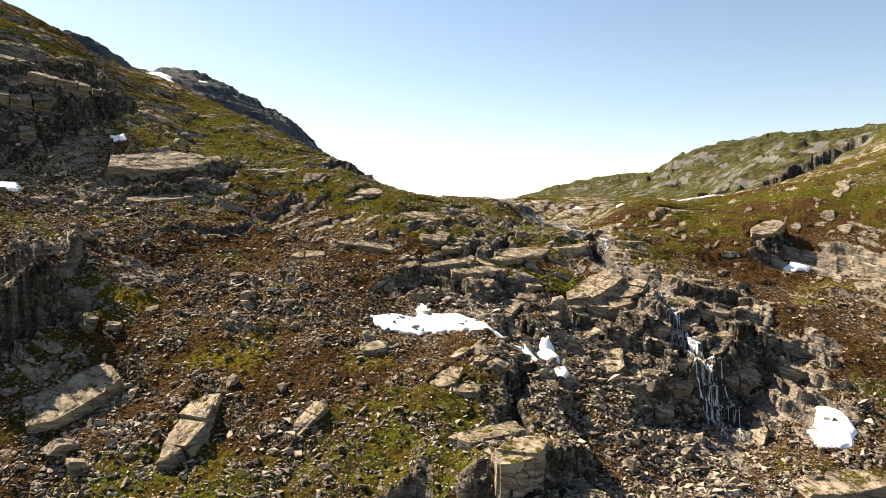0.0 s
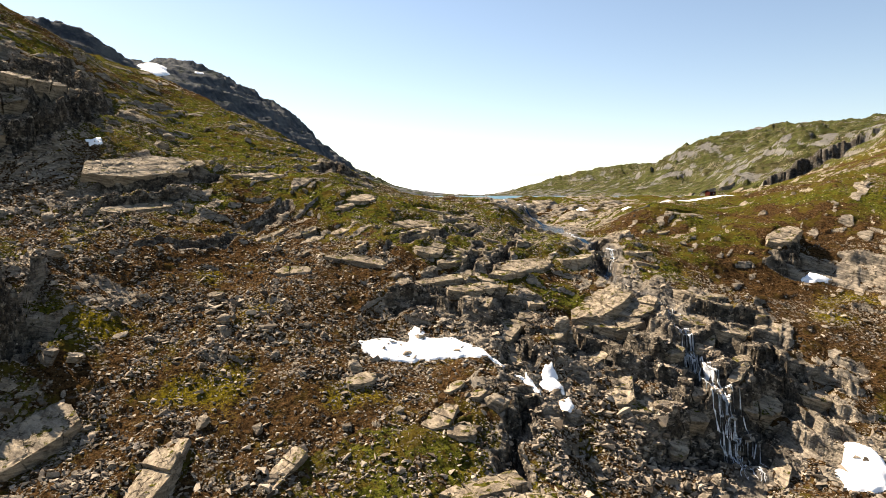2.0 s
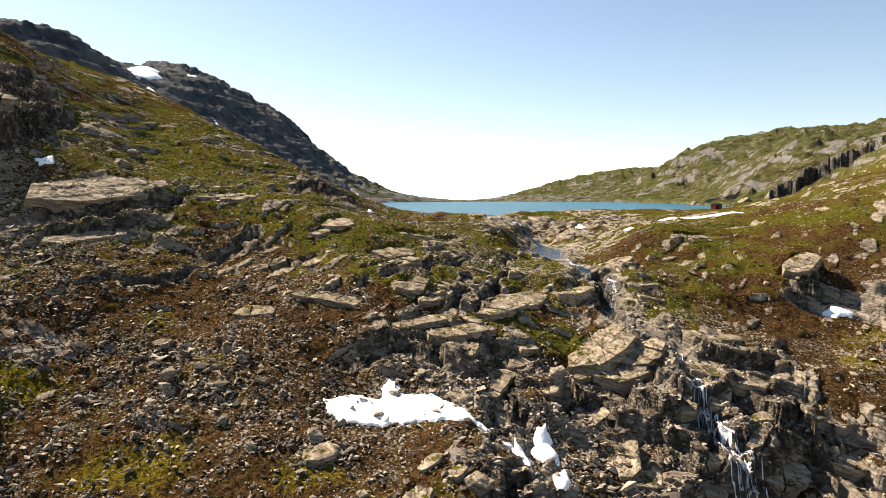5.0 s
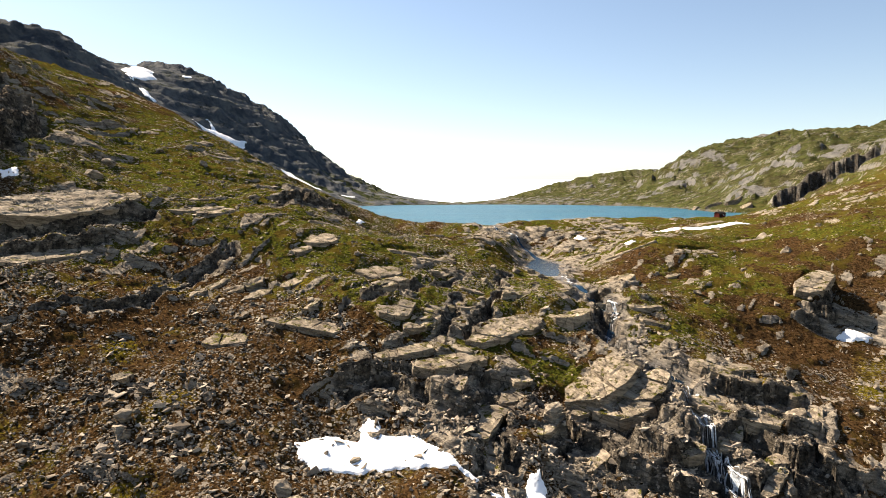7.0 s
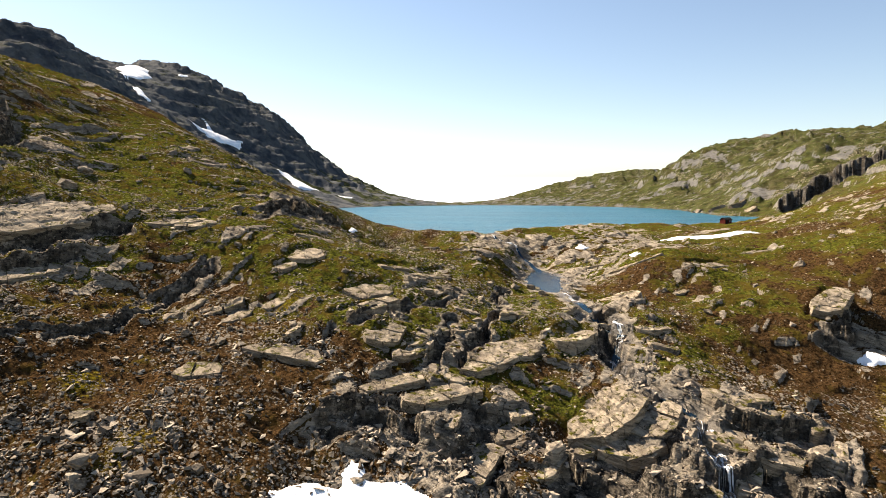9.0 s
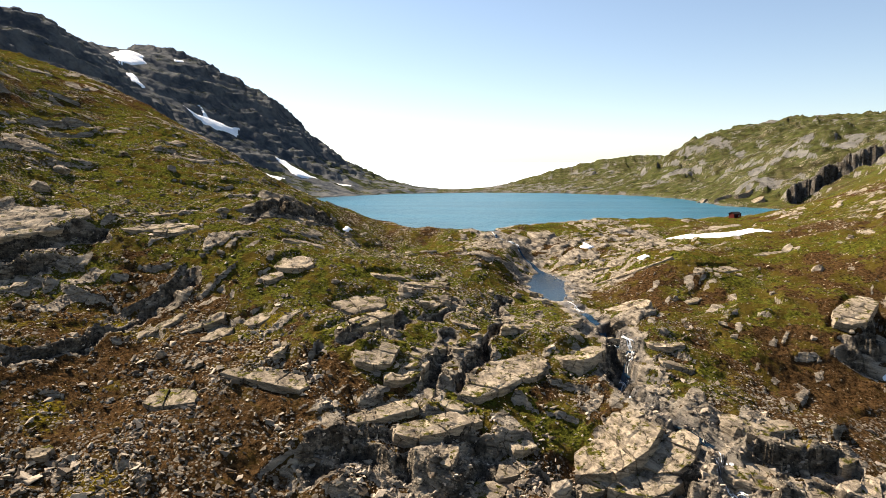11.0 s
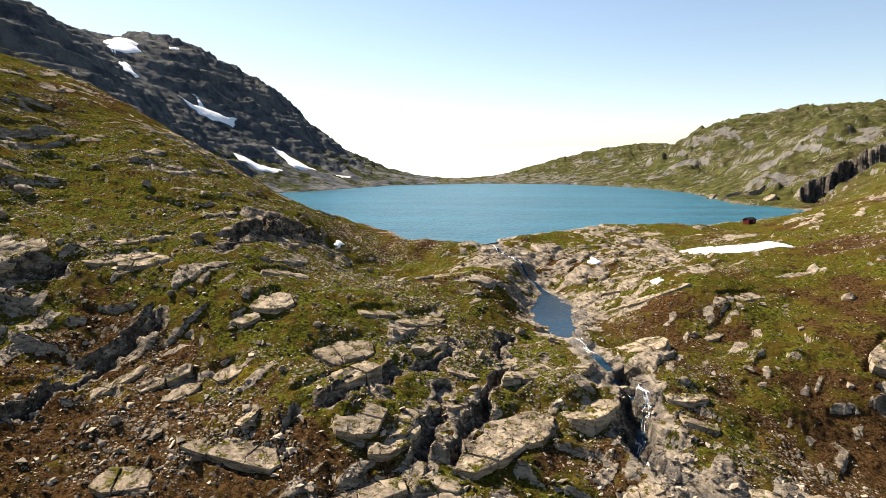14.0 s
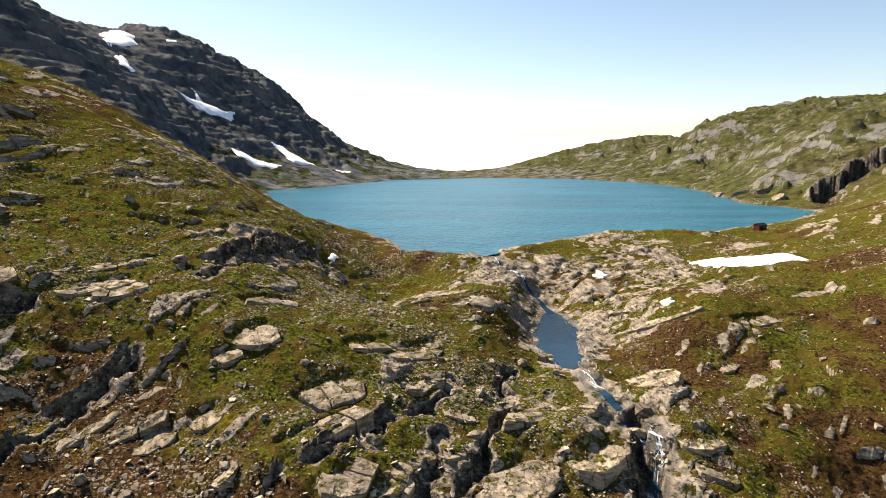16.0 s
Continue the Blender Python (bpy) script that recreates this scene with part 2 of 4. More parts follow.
# Bare slabs that stand out of the slope: x, y, length, width, height, bearing of the length.
OUTCROPS = (
    [(-118.0, 178.0, 20.0, 9.0, 5.0, 25), (-112.0, 172.0, 22.0, 9.0, 4.5, 30), (-106.0, 166.0, 20.0, 8.0, 4.5, 30), (-100.0, 176.0, 16.0, 7.0, 4.5, 40), (-103.0, 156.0, 16.0, 8.0, 4.5, 25), (-98.0, 186.0, 14.0, 7.0, 4.0, 45), (-104.0, 190.0, 16.0, 8.0, 5.0, 40), (-96.0, 146.0, 15.0, 7.0, 4.0, 20)],
    [(171.0, 481.0, 9.0, 4.0, 3.0, 10), (183.0, 470.0, 14.0, 8.0, 6.0, 20), (190.0, 455.0, 18.0, 9.0, 7.0, 30), (186.0, 430.0, 14.0, 8.0, 6.0, 60)],
    [(-0.9, 146.2, 6.3, 4.5, 2.2, 74), (3.2, 147.2, 6.8, 4.0, 2.6, 68), (19.0, 151.4, 13.2, 7, 2.4, 34), (22.7, 165.5, 14.7, 5, 1.8, 42), (20.6, 170.8, 13.3, 3, 1.4, 46), (-5.4, 152.9, 14.0, 4, 2.2, 46), (-5.9, 161.0, 10.0, 6, 1.2, 45), (-27.2, 151.5, 6.4, 5, 1.4, 42), (-21.7, 165.1, 4.4, 3.5, 1.2, 38), (-18.9, 169.2, 7.6, 6, 1.3, 47), (-19.6, 182.1, 11.5, 4, 1.2, 43), (-43.2, 176.9, 9.9, 6, 1.6, 38), (-48.7, 183.0, 5.8, 3, 0.9, 48), (6.3, 224.1, 27.3, 8, 1.3, -53)],
    [(-5.5, 219.8, 14.0, 3.5, 2.4, 70), (-2.0, 174.9, 9.3, 4, 1.2, 43), (4.9, 176.4, 11.9, 5, 1.8, 42), (6.8, 167.7, 10.0, 2.6, 1.8, 59), (11.3, 169.3, 5.6, 2.6, 1.8, -37), (9.6, 158.0, 10.6, 3.2, 2.0, 60), (41.8, 176.9, 14.9, 8, 1.7, 6), (30.1, 156.5, 10.8, 6, 2.2, 37), (37.6, 164.9, 5.8, 3.2, 2.4, -9), (44.7, 159.2, 7.3, 4.5, 1.2, 7), (51.6, 199.9, 19.3, 5, 1.3, -7), (44.1, 214.6, 13.2, 4, 1.5, -36), (52.5, 226.9, 20.1, 5, 1.4, -10), (70.2, 198.0, 16.1, 4, 1.2, 36)],
    [(57.4, 182.0, 4.7, 2.5, 1.2, 32), (45.1, 154.8, 6.0, 4, 1.2, -35), (-36.9, 151.7, 18.4, 2.4, 1.0, 54), (-29.8, 152.8, 8.8, 3, 0.9, 41), (-21.2, 154.5, 4.9, 4, 1.0, 53), (-15.6, 144.5, 4.6, 2.2, 1.6, 73), (87.9, 215.1, 13.1, 4, 1.0, 2), (-16.0, 139.3, 12.9, 5, 1.6, -17), (-27.5, 135.4, 8.5, 4.5, 1.4, -1), (-38.9, 125.3, 3.3, 3, 1.2, 52), (31.4, 136.3, 16.0, 9, 3.6, 41), (38.3, 135.1, 11.0, 6, 2.6, 41), (51.7, 139.5, 12.3, 5, 2.2, -18), (48.2, 132.2, 10.0, 6, 2.2, -12)],
    [(17.6, 149.6, 23.1, 6, 2.4, 54), (21.2, 125.6, 6.8, 3, 2.4, 58), (17.2, 132.8, 8.6, 3.5, 2.2, 52), (84.2, 172.7, 15.0, 6, 1.8, 45), (2.8, 144.5, 10.8, 4, 2.8, 61), (0.3, 135.7, 10.3, 4, 2.6, 30), (7.3, 134.7, 15.3, 5, 2.8, 28), (12.0, 125.1, 12.7, 4.5, 3.2, 69), (-52.3, 92.3, 14.5, 10.5, 4.8, 62), (-33.2, 87.1, 16.5, 6, 5.0, 84), (9.3, 77.7, 11.9, 5.5, 3.0, 55), (6.1, 85.1, 12.1, 5, 1.5, 30), (1.0, 97.3, 7.4, 4.2, 2.0, 61), (3.4, 94.5, 4.9, 3.6, 2.4, 23)],
    [(2.7, 104.3, 4.7, 2.4, 1.4, 54), (5.8, 102.8, 3.8, 2.2, 2.0, 50), (-68.5, 164.6, 28.0, 11, 3.4, 47), (-64.0, 151.9, 17.3, 6, 2.4, 48), (-61.0, 171.6, 10.7, 5, 2.0, 53), (55.3, 90.7, 15.8, 7, 1.6, 10), (31.4, 131.1, 12.7, 5, 2.8, -20), (-10.9, 105.4, 5.6, 3.4, 1.8, 45), (-18.6, 88.9, 9.6, 3, 1.2, 66), (52.7, 116.7, 8.2, 6, 3, -3), (62.1, 118.6, 6.7, 5, 2.4, -23), (-46.7, 177.1, 13.1, 5, 1.4, 36), (39.0, 112.4, 7.3, 5, 2.2, -15), (52.8, 130.1, 8.7, 5, 2.5, -16)],
)
SOCKET = 0.5
POOL = -8.3                  # its level
GRAIN = (0.80, -0.60)        # across the strike of the rock ribs, downhill to the right
# What lies where: x, y, radius, and what to add there to the shares of green, scree, ochre and bare rock.
COVER = [
    [(0, 86, 17, 0.30, -0.15, 0.25, -0.1), (-22, 108, 20, -0.35, 0.08, 0.1, 0), (-42, 118, 20, -0.35, 0.12, 0.1, 0), (-66, 138, 18, -0.2, 0.35, 0, 0),
     (-84, 152, 13, -0.4, 0.9, 0, 0.1), (0, 127, 14, -0.6, 0.10, 0, 0.15), (-25, 128, 18, -0.55, 0.15, 0, -0.1), (-18, 166, 32, 0.2, 0.05, 0, -0.05)],
    [(-58, 200, 42, 0.35, 0.0, -0.05, -0.05), (-50, 150, 22, 0.15, 0, 0.12, 0), (21, 141, 6, 0.5, -0.2, 0, -0.4), (64, 168, 17, 0.10, -0.15, 0.1, -0.4), (82, 195, 24, 0.2, -0.15, 0.1, -0.15),
     (73, 132, 14, -0.6, 0.10, 0.1, -0.1), (86, 146, 12, -0.5, 0.15, 0.2, 0), (33, 100, 14, -0.5, 0.9, 0, 0.1), (62, 103, 11, -0.4, 0.7, 0, 0)],
    [(46, 120, 13, -0.5, 0.2, 0, 0.42), (36, 136, 13, -0.2, 0.1, 0, 0.28), (-80, 124, 9, 0.4, 0, 0, -0.2), (-34, 92, 9, -0.1, 0.3, 0.2, 0.1),
     (10, 205, 28, 0.10, 0.0, 0, 0.02), (14, 158, 12, 0.1, 0, 0, -0.1), (40, 205, 17, -0.1, 0.1, 0, 0.35), (52, 137, 9, -0.2, 0, 0, 0.25)],
    [(-104, 165, 22, -0.2, 0.1, 0, 0.6), (-70, 102, 10, -0.3, 0.2, 0, 0.5), (60, 270, 34, 0, 0, 0, 0.3), (10, 128, 9, -0.3, 0.1, 0, 0.25), (8, 152, 16, 0.25, 0, 0, -0.15),
     (100, 165, 16, -0.3, 0.3, 0, 0.3), (-48, 98, 9, -0.2, 0.2, 0, 0.2), (20, 118, 9, -0.4, 0.4, 0, 0.2), (110, 215, 20, 0.1, 0, 0, 0.1)],
    [(-36, 150, 17, -0.5, 0.1, 0, 0), (-14, 138, 16, -0.45, 0.1, 0, 0.1), (95, 150, 24, -0.35, 0, 0.2, 0), (66, 130, 20, -0.45, -0.1, 0, -0.15), (-16, 205, 26, 0.2, 0, 0.05, 0), (-30, 115, 26, 0.0, -0.05, 0.05, -0.1), (74, 158, 12, -0.2, 0.1, 0.1, 0), (-45, 168, 16, -0.1, 0.2, 0, 0), (-30, 200, 16, -0.15, 0.15, 0, 0.1)],
    [(28, 240, 17, -0.15, 0.1, 0, 0.4), (50, 225, 20, -0.1, 0.0, 0, 0.25), (80, 158, 15, -0.35, 0, 0.1, 0), (-70, 190, 30, 0.25, 0, 0, -0.1), (-88, 160, 14, -0.3, 0.5, 0, 0), (92, 185, 34, -0.35, 0, -0.12, 0), (62, 182, 16, -0.15, 0.05, 0, 0.05), (76, 166, 26, -0.1, -0.4, -0.1, -0.1), (100, 190, 26, -0.1, -0.3, -0.1, 0), (-36, 141, 20, -0.25, -0.45, -0.05, -0.1), (12, 150, 9, 0.1, -0.2, 0, -0.05)],
]


def cover(x, y):
    """Shares of green, scree, ochre and bare rock."""
    green = 0.47 + 0.50 * wave(x, y, 30, 71) + 0.45 * wave(x, y, 9, 72) + 0.26 * smooth(128, 165, y)
    scree = 0.30 + 0.5 * wave(x, y, 22, 73) + 0.4 * wave(x, y, 6, 74) - 0.16 * smooth(150, 220, y)
    ochre = 0.13 + 0.65 * wave(x, y, 12, 75)
    bare = 0.28 * wave(x, y, 26, 76)
    ochre = ochre - 0.25 * smooth(265, 320, y)
    for cx, cy, r, g, s, o, b in sum(COVER, []):
        k = np.exp(-((x - cx) ** 2 + (y - cy) ** 2) / (r * r) * 1.2)
        green, scree, ochre, bare = green + g * k, scree + s * k, ochre + o * k, bare + b * k
    return np.clip(green, 0, 1), np.clip(scree, 0, 1), np.clip(ochre, 0, 1), np.clip(bare, 0.02, 0.95)


def land(x, y):
    """Height, share of bare rock, wetness of the ground, and share of rock painted dark, mostly for shade."""
    x, y = np.asarray(x, float), np.asarray(y, float)
    far = smooth(250, 480, y)
    near = 1 - far
    z = broad(x, y)
    for cx, cy, r, up in SWELLS:
        z = z + up * np.exp(-((x - cx) ** 2 + (y - cy) ** 2) / (r * r))
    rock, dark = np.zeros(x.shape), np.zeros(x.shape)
    wx, wy = x + 3.5 * wave(x, y, 15, 1) + 1.2 * wave(x, y, 4, 3), y + 3.5 * wave(x, y, 15, 2) + 1.2 * wave(x, y, 4, 4)
    bare = cover(x, y)[3]
    close, v1, v3 = y < 480, np.zeros(x.shape), np.zeros(x.shape)
    v1[close], v3[close] = cells(wx[close], wy[close], 3.6, 81)[1], cells(wx[close], wy[close], 1.4, 82)[1]
    # walls and clefts
    for line, high, wide in WALLS:
        line = np.array(line, float)
        c, r = line.mean(0), np.abs(line - line.mean(0)).max() + 2 * wide
        m = (np.abs(x - c[0]) < r) & (np.abs(y - c[1]) < r)
        if not m.any():
            continue
        d, s, _ = from_line(wx[m], wy[m], line)
        d = d * s + min(0.35 * high, 1.6) * (v1[m] - 0.5) + 0.9 * (v3[m] - 0.5)
        if high > 5:
            d = d + 0.32 * high * (cells(wx[m], wy[m], 7.5, 83)[1] - 0.5) + 0.12 * high * wave(x[m], y[m], 9, 84)
        tip = np.minimum(np.hypot(x[m] - line[0, 0], y[m] - line[0, 1]), np.hypot(x[m] - line[-1, 0], y[m] - line[-1, 1]))
        ends = smooth(wide * 1.3, wide * 0.5, np.abs(d)) * smooth(0, wide * 0.6, tip)
        steep = min(high * 0.2, 1.5)
        z[m] -= ends * high * (smooth(-steep, steep, d) - smooth(-wide, wide, d))
        # dark: shade painted into the rock of the wall faces
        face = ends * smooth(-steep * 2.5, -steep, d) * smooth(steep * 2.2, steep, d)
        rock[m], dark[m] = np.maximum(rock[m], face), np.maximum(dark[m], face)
    for line, deep, wide in CLEFTS:
        line = np.array(line, float)
        c, r = line.mean(0), np.abs(line - line.mean(0)).max() + 4 * wide
        m = (np.abs(x - c[0]) < r) & (np.abs(y - c[1]) < r)
        if not m.any():
            continue
        d = from_line(x[m] + 1.4 * wave(x[m], y[m], 4, 3), y[m] + 1.4 * wave(x[m], y[m], 4, 4), line)[0] + 1.1 * (v1[m] - 0.5) + 0.9 * (v3[m] - 0.5)
        z[m] -= deep * smooth(wide, wide * 0.1, d)
        rock[m] = np.maximum(rock[m], 0.9 * smooth(wide * 1.8, wide * 0.9, d))
        # the clefts are painted darker too, as shade
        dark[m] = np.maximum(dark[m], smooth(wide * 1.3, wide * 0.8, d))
    # sockets in which the bare slabs sit
    socket = np.zeros(x.shape)
    for ox, oy, long, wide_, high, turn in sum(OUTCROPS, []):
        r = long * 0.6 + 2
        k = np.nonzero((np.abs(x - ox) < r) & (np.abs(y - oy) < r) & (wide_ >= 3.5))
        if len(k[0]):
            ca, sa = math.cos(radians(turn)), math.sin(radians(turn))
            u, v = (x[k] - ox) * ca + (y[k] - oy) * sa, (y[k] - oy) * ca - (x[k] - ox) * sa
            socket[k] = np.maximum(socket[k], smooth(0.55, 0.42, np.abs(u) / long) * smooth(0.6, 0.4, np.abs(v) / wide_))
    z -= SOCKET * socket * near
    # beds of rock that dip to the right and break off in steps, jointed into blocks
    crag = np.zeros(x.shape)
    for cx, cy, r, k in CRAGS:
        crag = np.maximum(crag, k * smooth(r * 1.25, r * 0.55, np.hypot(x - cx, y - cy) + 0.7 * r * wave(x, y, r * 0.8, 24)))
    crag = np.maximum(crag, 0.4 * smooth(0.2, 0.42, wave(x, y, 17, 25)) * smooth(-0.1, 0.2, wave(x, y, 6, 26)) * smooth(70, 90, y)) * near * (1 - 0.9 * socket)
    m = close & (crag > 0.01)
    joint = 0.5 * (v1[m] - 0.5) + 0.22 * (v3[m] - 0.5)
    big = smooth(-84, -98, x[m])
    for thick, sharp, seed, much in ((3.0, 0.11, 27, 1.0), (0.95, 0.16, 28, 0.85)):
        thick = thick * (1 + 0.9 * big)
        b = z[m] + 0.26 * x[m] - 0.06 * y[m] + 1.5 * wave(x[m], y[m], 16, seed) + 0.5 * wave(x[m], y[m], 5, seed + 2) + 0.9 * joint
        q = b / thick
        f = q - np.floor(q)
        z[m] += crag[m] * much * thick * (smooth(0.5 - sharp, 0.5 + sharp, f) - f)
        step_face = smooth(0.5 - 2.4 * sharp, 0.5 - sharp, f) * smooth(0.5 + 3.4 * sharp, 0.5 + sharp, f)
        rock[m] = np.maximum(rock[m], smooth(0.3, 0.75, crag[m]) * np.maximum(0.8 * step_face, 0.55 * smooth(0.6, 0.95, crag[m])))
    # blocks of tilted rock that stand out of the slope
    rugged = (0.55 + 0.3 * smooth(0.45, 0.85, bare)) * (1 - 0.65 * crag)
    c, s = wx * GRAIN[0] + wy * GRAIN[1], -wx * GRAIN[1] + wy * GRAIN[0]
    for size, high, lean, seed in ((12, 0.6, 0.12, 11), (5.2, 0.45, 0.16, 12), (2.3, 0.30, 0.18, 13)):
        m = close & (bare > 0.03)
        e, v, o, _ = cells(c[m] * 1.7, s[m], size, seed)
        out = smooth(v - 0.05, v + 0.1, bare[m] * 1.05) * near[m]
        v2 = v * 57.3 - np.floor(v * 57.3)
        z[m] += out * smooth(0.03, 0.045 * size, e) * rugged[m] * (high * (0.25 + v2) + lean * o / 1.7)
        rock[m] = np.maximum(rock[m], out * smooth(0.02, 0.3, e) * smooth(0.0, 0.2, 0.35 + wave(x[m], y[m], size * 0.5, seed + 40)))
    # flush slabs that show through the turf, drawn out along the strike
    tx, ty = x + 1.6 * wave(x, y, 14, 16) + 0.35 * wave(x, y, 3, 17), y + 1.6 * wave(x, y, 14, 18) + 0.35 * wave(x, y, 3, 19)
    tc, ts = tx * GRAIN[0] + ty * GRAIN[1], -tx * GRAIN[1] + ty * GRAIN[0]
    share = (0.0 + 0.05 * smooth(135, 165, y) + 0.16 * wave(x, y, 24, 20) + 0.08 * bare - 0.2 * smooth(122, 100, y)) * near
    for size, seed in ((6.5, 14), (3.4, 15), (1.7, 21)):
        m = close & (share > 0)
        e, v, o, _ = cells(tc[m] * 1.5, ts[m] * 0.62, size, seed)
        out = smooth(v - 0.02, v + 0.02, share[m]) * smooth(0.02, 0.08 + 0.02 * size, e)
        z[m] += out * (0.045 * size + 0.11 * o / 1.5)
        shown = smooth(v - 0.02, v + 0.02, share[m] * 0.55) * (0.7 + 0.3 * smooth(-0.5, 0.5, o / size)) + 0.55 * smooth(0.16, 0.34, o / size)
        rock[m] = np.maximum(rock[m], out * np.minimum(shown, 0.8))
    z += near * (0.7 * wave(x, y, 11, 5) + 0.4 * wave(x, y, 4.3, 6)) + 0.20 * wave(x, y, 1.7, 7) + 0.13 * wave(x, y, 0.8, 8)
    z += near * rock * 0.07 * (1 - 3 * np.abs(wave(c, s * 0.35, 0.9, 48)) - 2 * np.abs(wave(c, s * 0.5, 2.4, 49)))
    # zones painted dark: shade on the cliffs, dark wet rock at the falls
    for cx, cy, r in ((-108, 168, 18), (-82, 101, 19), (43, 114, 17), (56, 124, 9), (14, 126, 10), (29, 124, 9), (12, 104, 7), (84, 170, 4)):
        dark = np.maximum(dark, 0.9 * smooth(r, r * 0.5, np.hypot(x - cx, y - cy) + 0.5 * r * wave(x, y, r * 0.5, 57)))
    # far flanks: ledges one over another
    if (far > 0).any():
        lift = (0.9 - 0.62 * smooth(-30, 30, x)) * far * smooth(3, 22, z)
        for cx, cy, r in ((-312, 740, 48), (-270, 662, 32), (-215, 705, 34), (-135, 697, 30), (-152, 640, 26), (-282, 796, 16), (-90, 707, 15)):
            lift = lift * (1 - 0.88 * np.exp(-((x - cx) ** 2 + (y - cy) ** 2) / (r * r)))
        q = (z + 0.3 * x) / 19 + 1.0 * wave(x, y, 150, 31) + 0.45 * wave(x, y, 50, 32) + 0.2 * wave(x, y, 17, 36)
        f = q - np.floor(q)
        z += lift * 11 * (smooth(0.34, 0.66, f) - f)
        z += lift * (3 * wave(x, y, 60, 33) + 1.8 * wave(x, y, 24, 34) + 1.3 * wave(x, y, 10, 35) + 0.8 * wave(x, y, 5, 47))
        m = lift > 0
        e, v, o, _ = cells(x[m] + y[m] * 0.3, y[m] * 0.6, 22, 37)
        z[m] += lift[m] * smooth(0, 4, e) * (1.5 * (v - 0.4) + 0.06 * o)
        q2 = z / 6.5 + 0.8 * wave(x, y, 70, 45) + 0.4 * wave(x, y, 20, 46)
        f2 = q2 - np.floor(q2)
        z += lift * 3.6 * (smooth(0.3, 0.7, f2) - f2)
        rock = np.maximum(rock, (0.45 + 0.4 * wave(x, y, 12, 67)) * smooth(16, 5, z) * smooth(540, 620, y) * smooth(230, 150, x))
        z += far * (1.1 * wave(x, y, 11, 68) + 0.8 * wave(x, y, 5, 69))
        wild = np.where(x < 0, 1.0, 0.12)
        east = far * smooth(-10, 40, x) * smooth(1, 8, z)
        for size, high, seed in ((38, 4.2, 41), (16, 2.6, 42), (7.5, 1.3, 43)):
            m = east > 0
            e, v, o, _ = cells(x[m] * 0.8 + y[m] * 0.3, y[m] * 0.8 - x[m] * 0.3, size, seed)
            out = smooth(v - 0.05, v + 0.1, 0.36 + 0.5 * wave(x[m], y[m], 70, 44)) * east[m]
            z[m] += out * smooth(0, 0.10 * size, e) * (high * (v * 2 - 0.45) + 0.13 * o)
            rock[m] = np.maximum(rock[m], out * smooth(0.1, 0.6, e) * 0.30)
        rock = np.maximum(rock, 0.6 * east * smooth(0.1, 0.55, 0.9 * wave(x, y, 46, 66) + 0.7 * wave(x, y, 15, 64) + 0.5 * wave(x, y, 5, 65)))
        # an even rock share greys the far right turf in place of haze
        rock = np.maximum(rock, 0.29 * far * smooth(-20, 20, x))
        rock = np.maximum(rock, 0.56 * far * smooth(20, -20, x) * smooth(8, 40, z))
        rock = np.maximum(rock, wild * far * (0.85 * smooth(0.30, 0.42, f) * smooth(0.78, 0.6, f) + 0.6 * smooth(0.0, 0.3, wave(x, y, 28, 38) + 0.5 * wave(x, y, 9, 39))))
    # the stream's bed
    d, _, e = from_line(x + 0.8 * wave(x, y, 3, 51), y + 0.8 * wave(x, y, 3, 52), STREAM)
    w = e[0]
    z -= smooth(w * 1.8 + 1.6, w * 0.7, d) * np.maximum((0.6 + 0.9 * smooth(147, 139, y)) * smooth(188, 182, y) * (0.15 + 0.85 * smooth(100, 114, y)), 0.3 * smooth(218, 226, y))
    wet = smooth(w * 1.2 + 2.2 + 2.6 * smooth(142, 134, y), w, d) * smooth(0.5, 0.9, 0.8 + wave(x, y, 2.5, 54)) * (0.3 + 0.7 * smooth(98, 112, y))
    rock = np.maximum(rock, 0.8 * smooth(w * 2 + 3.5, w * 1.2, d + 5 * wave(x, y, 5, 53) + 2.5 * wave(x, y, 1.6, 56)))
    # the pool above the falls
    d = np.hypot((x - 31.6 - 0.10 * (y - 203)) / 4.4, (y - 202) / 19) + 0.3 * wave(x, y, 6, 55) + 0.12 * wave(x, y, 2, 59)
    dish = np.maximum(np.minimum(z, POOL - 0.5 + 2.0 * np.maximum(d - 0.75, 0)), POOL + 0.2 - 12 * np.maximum(1.0 - d, 0))
    z = z + smooth(2.6, 1.1, d) * (dish - z)
    # the lake's basin
    m = (y > 235) & (y < 830) & (x > -170) & (x < 240)
    if m.any():
        dl = from_line(x[m] + 3 * wave(x[m], y[m], 14, 61), y[m] + 3 * wave(x[m], y[m], 14, 62), SHORE, True)[0]
        dl = np.where(inside(x[m], y[m], SHORE), -dl, dl)
        k = smooth(2, 14, dl)
        bank = 0.12 + (0.10 + 0.35 * smooth(400, 440, y[m]) * smooth(100, 130, x[m])) * dl + 0.9 * smooth(0, 3, dl) * (0.45 + wave(x[m], y[m], 6, 63))
        outlet = smooth(8, 3, np.hypot(x[m] - 21, y[m] - 257))
        z[m] = np.where(dl < 0, np.maximum(-9, 0.4 * dl) - 0.1, z[m] * k + (1 - k) * bank - 1.0 * outlet * (dl > 0))
        rock[m] = np.maximum(rock[m], (0.8 - 0.35 * smooth(330, 420, y[m])) * smooth(6, 1, np.abs(dl)))
    return z, rock, wet, dark


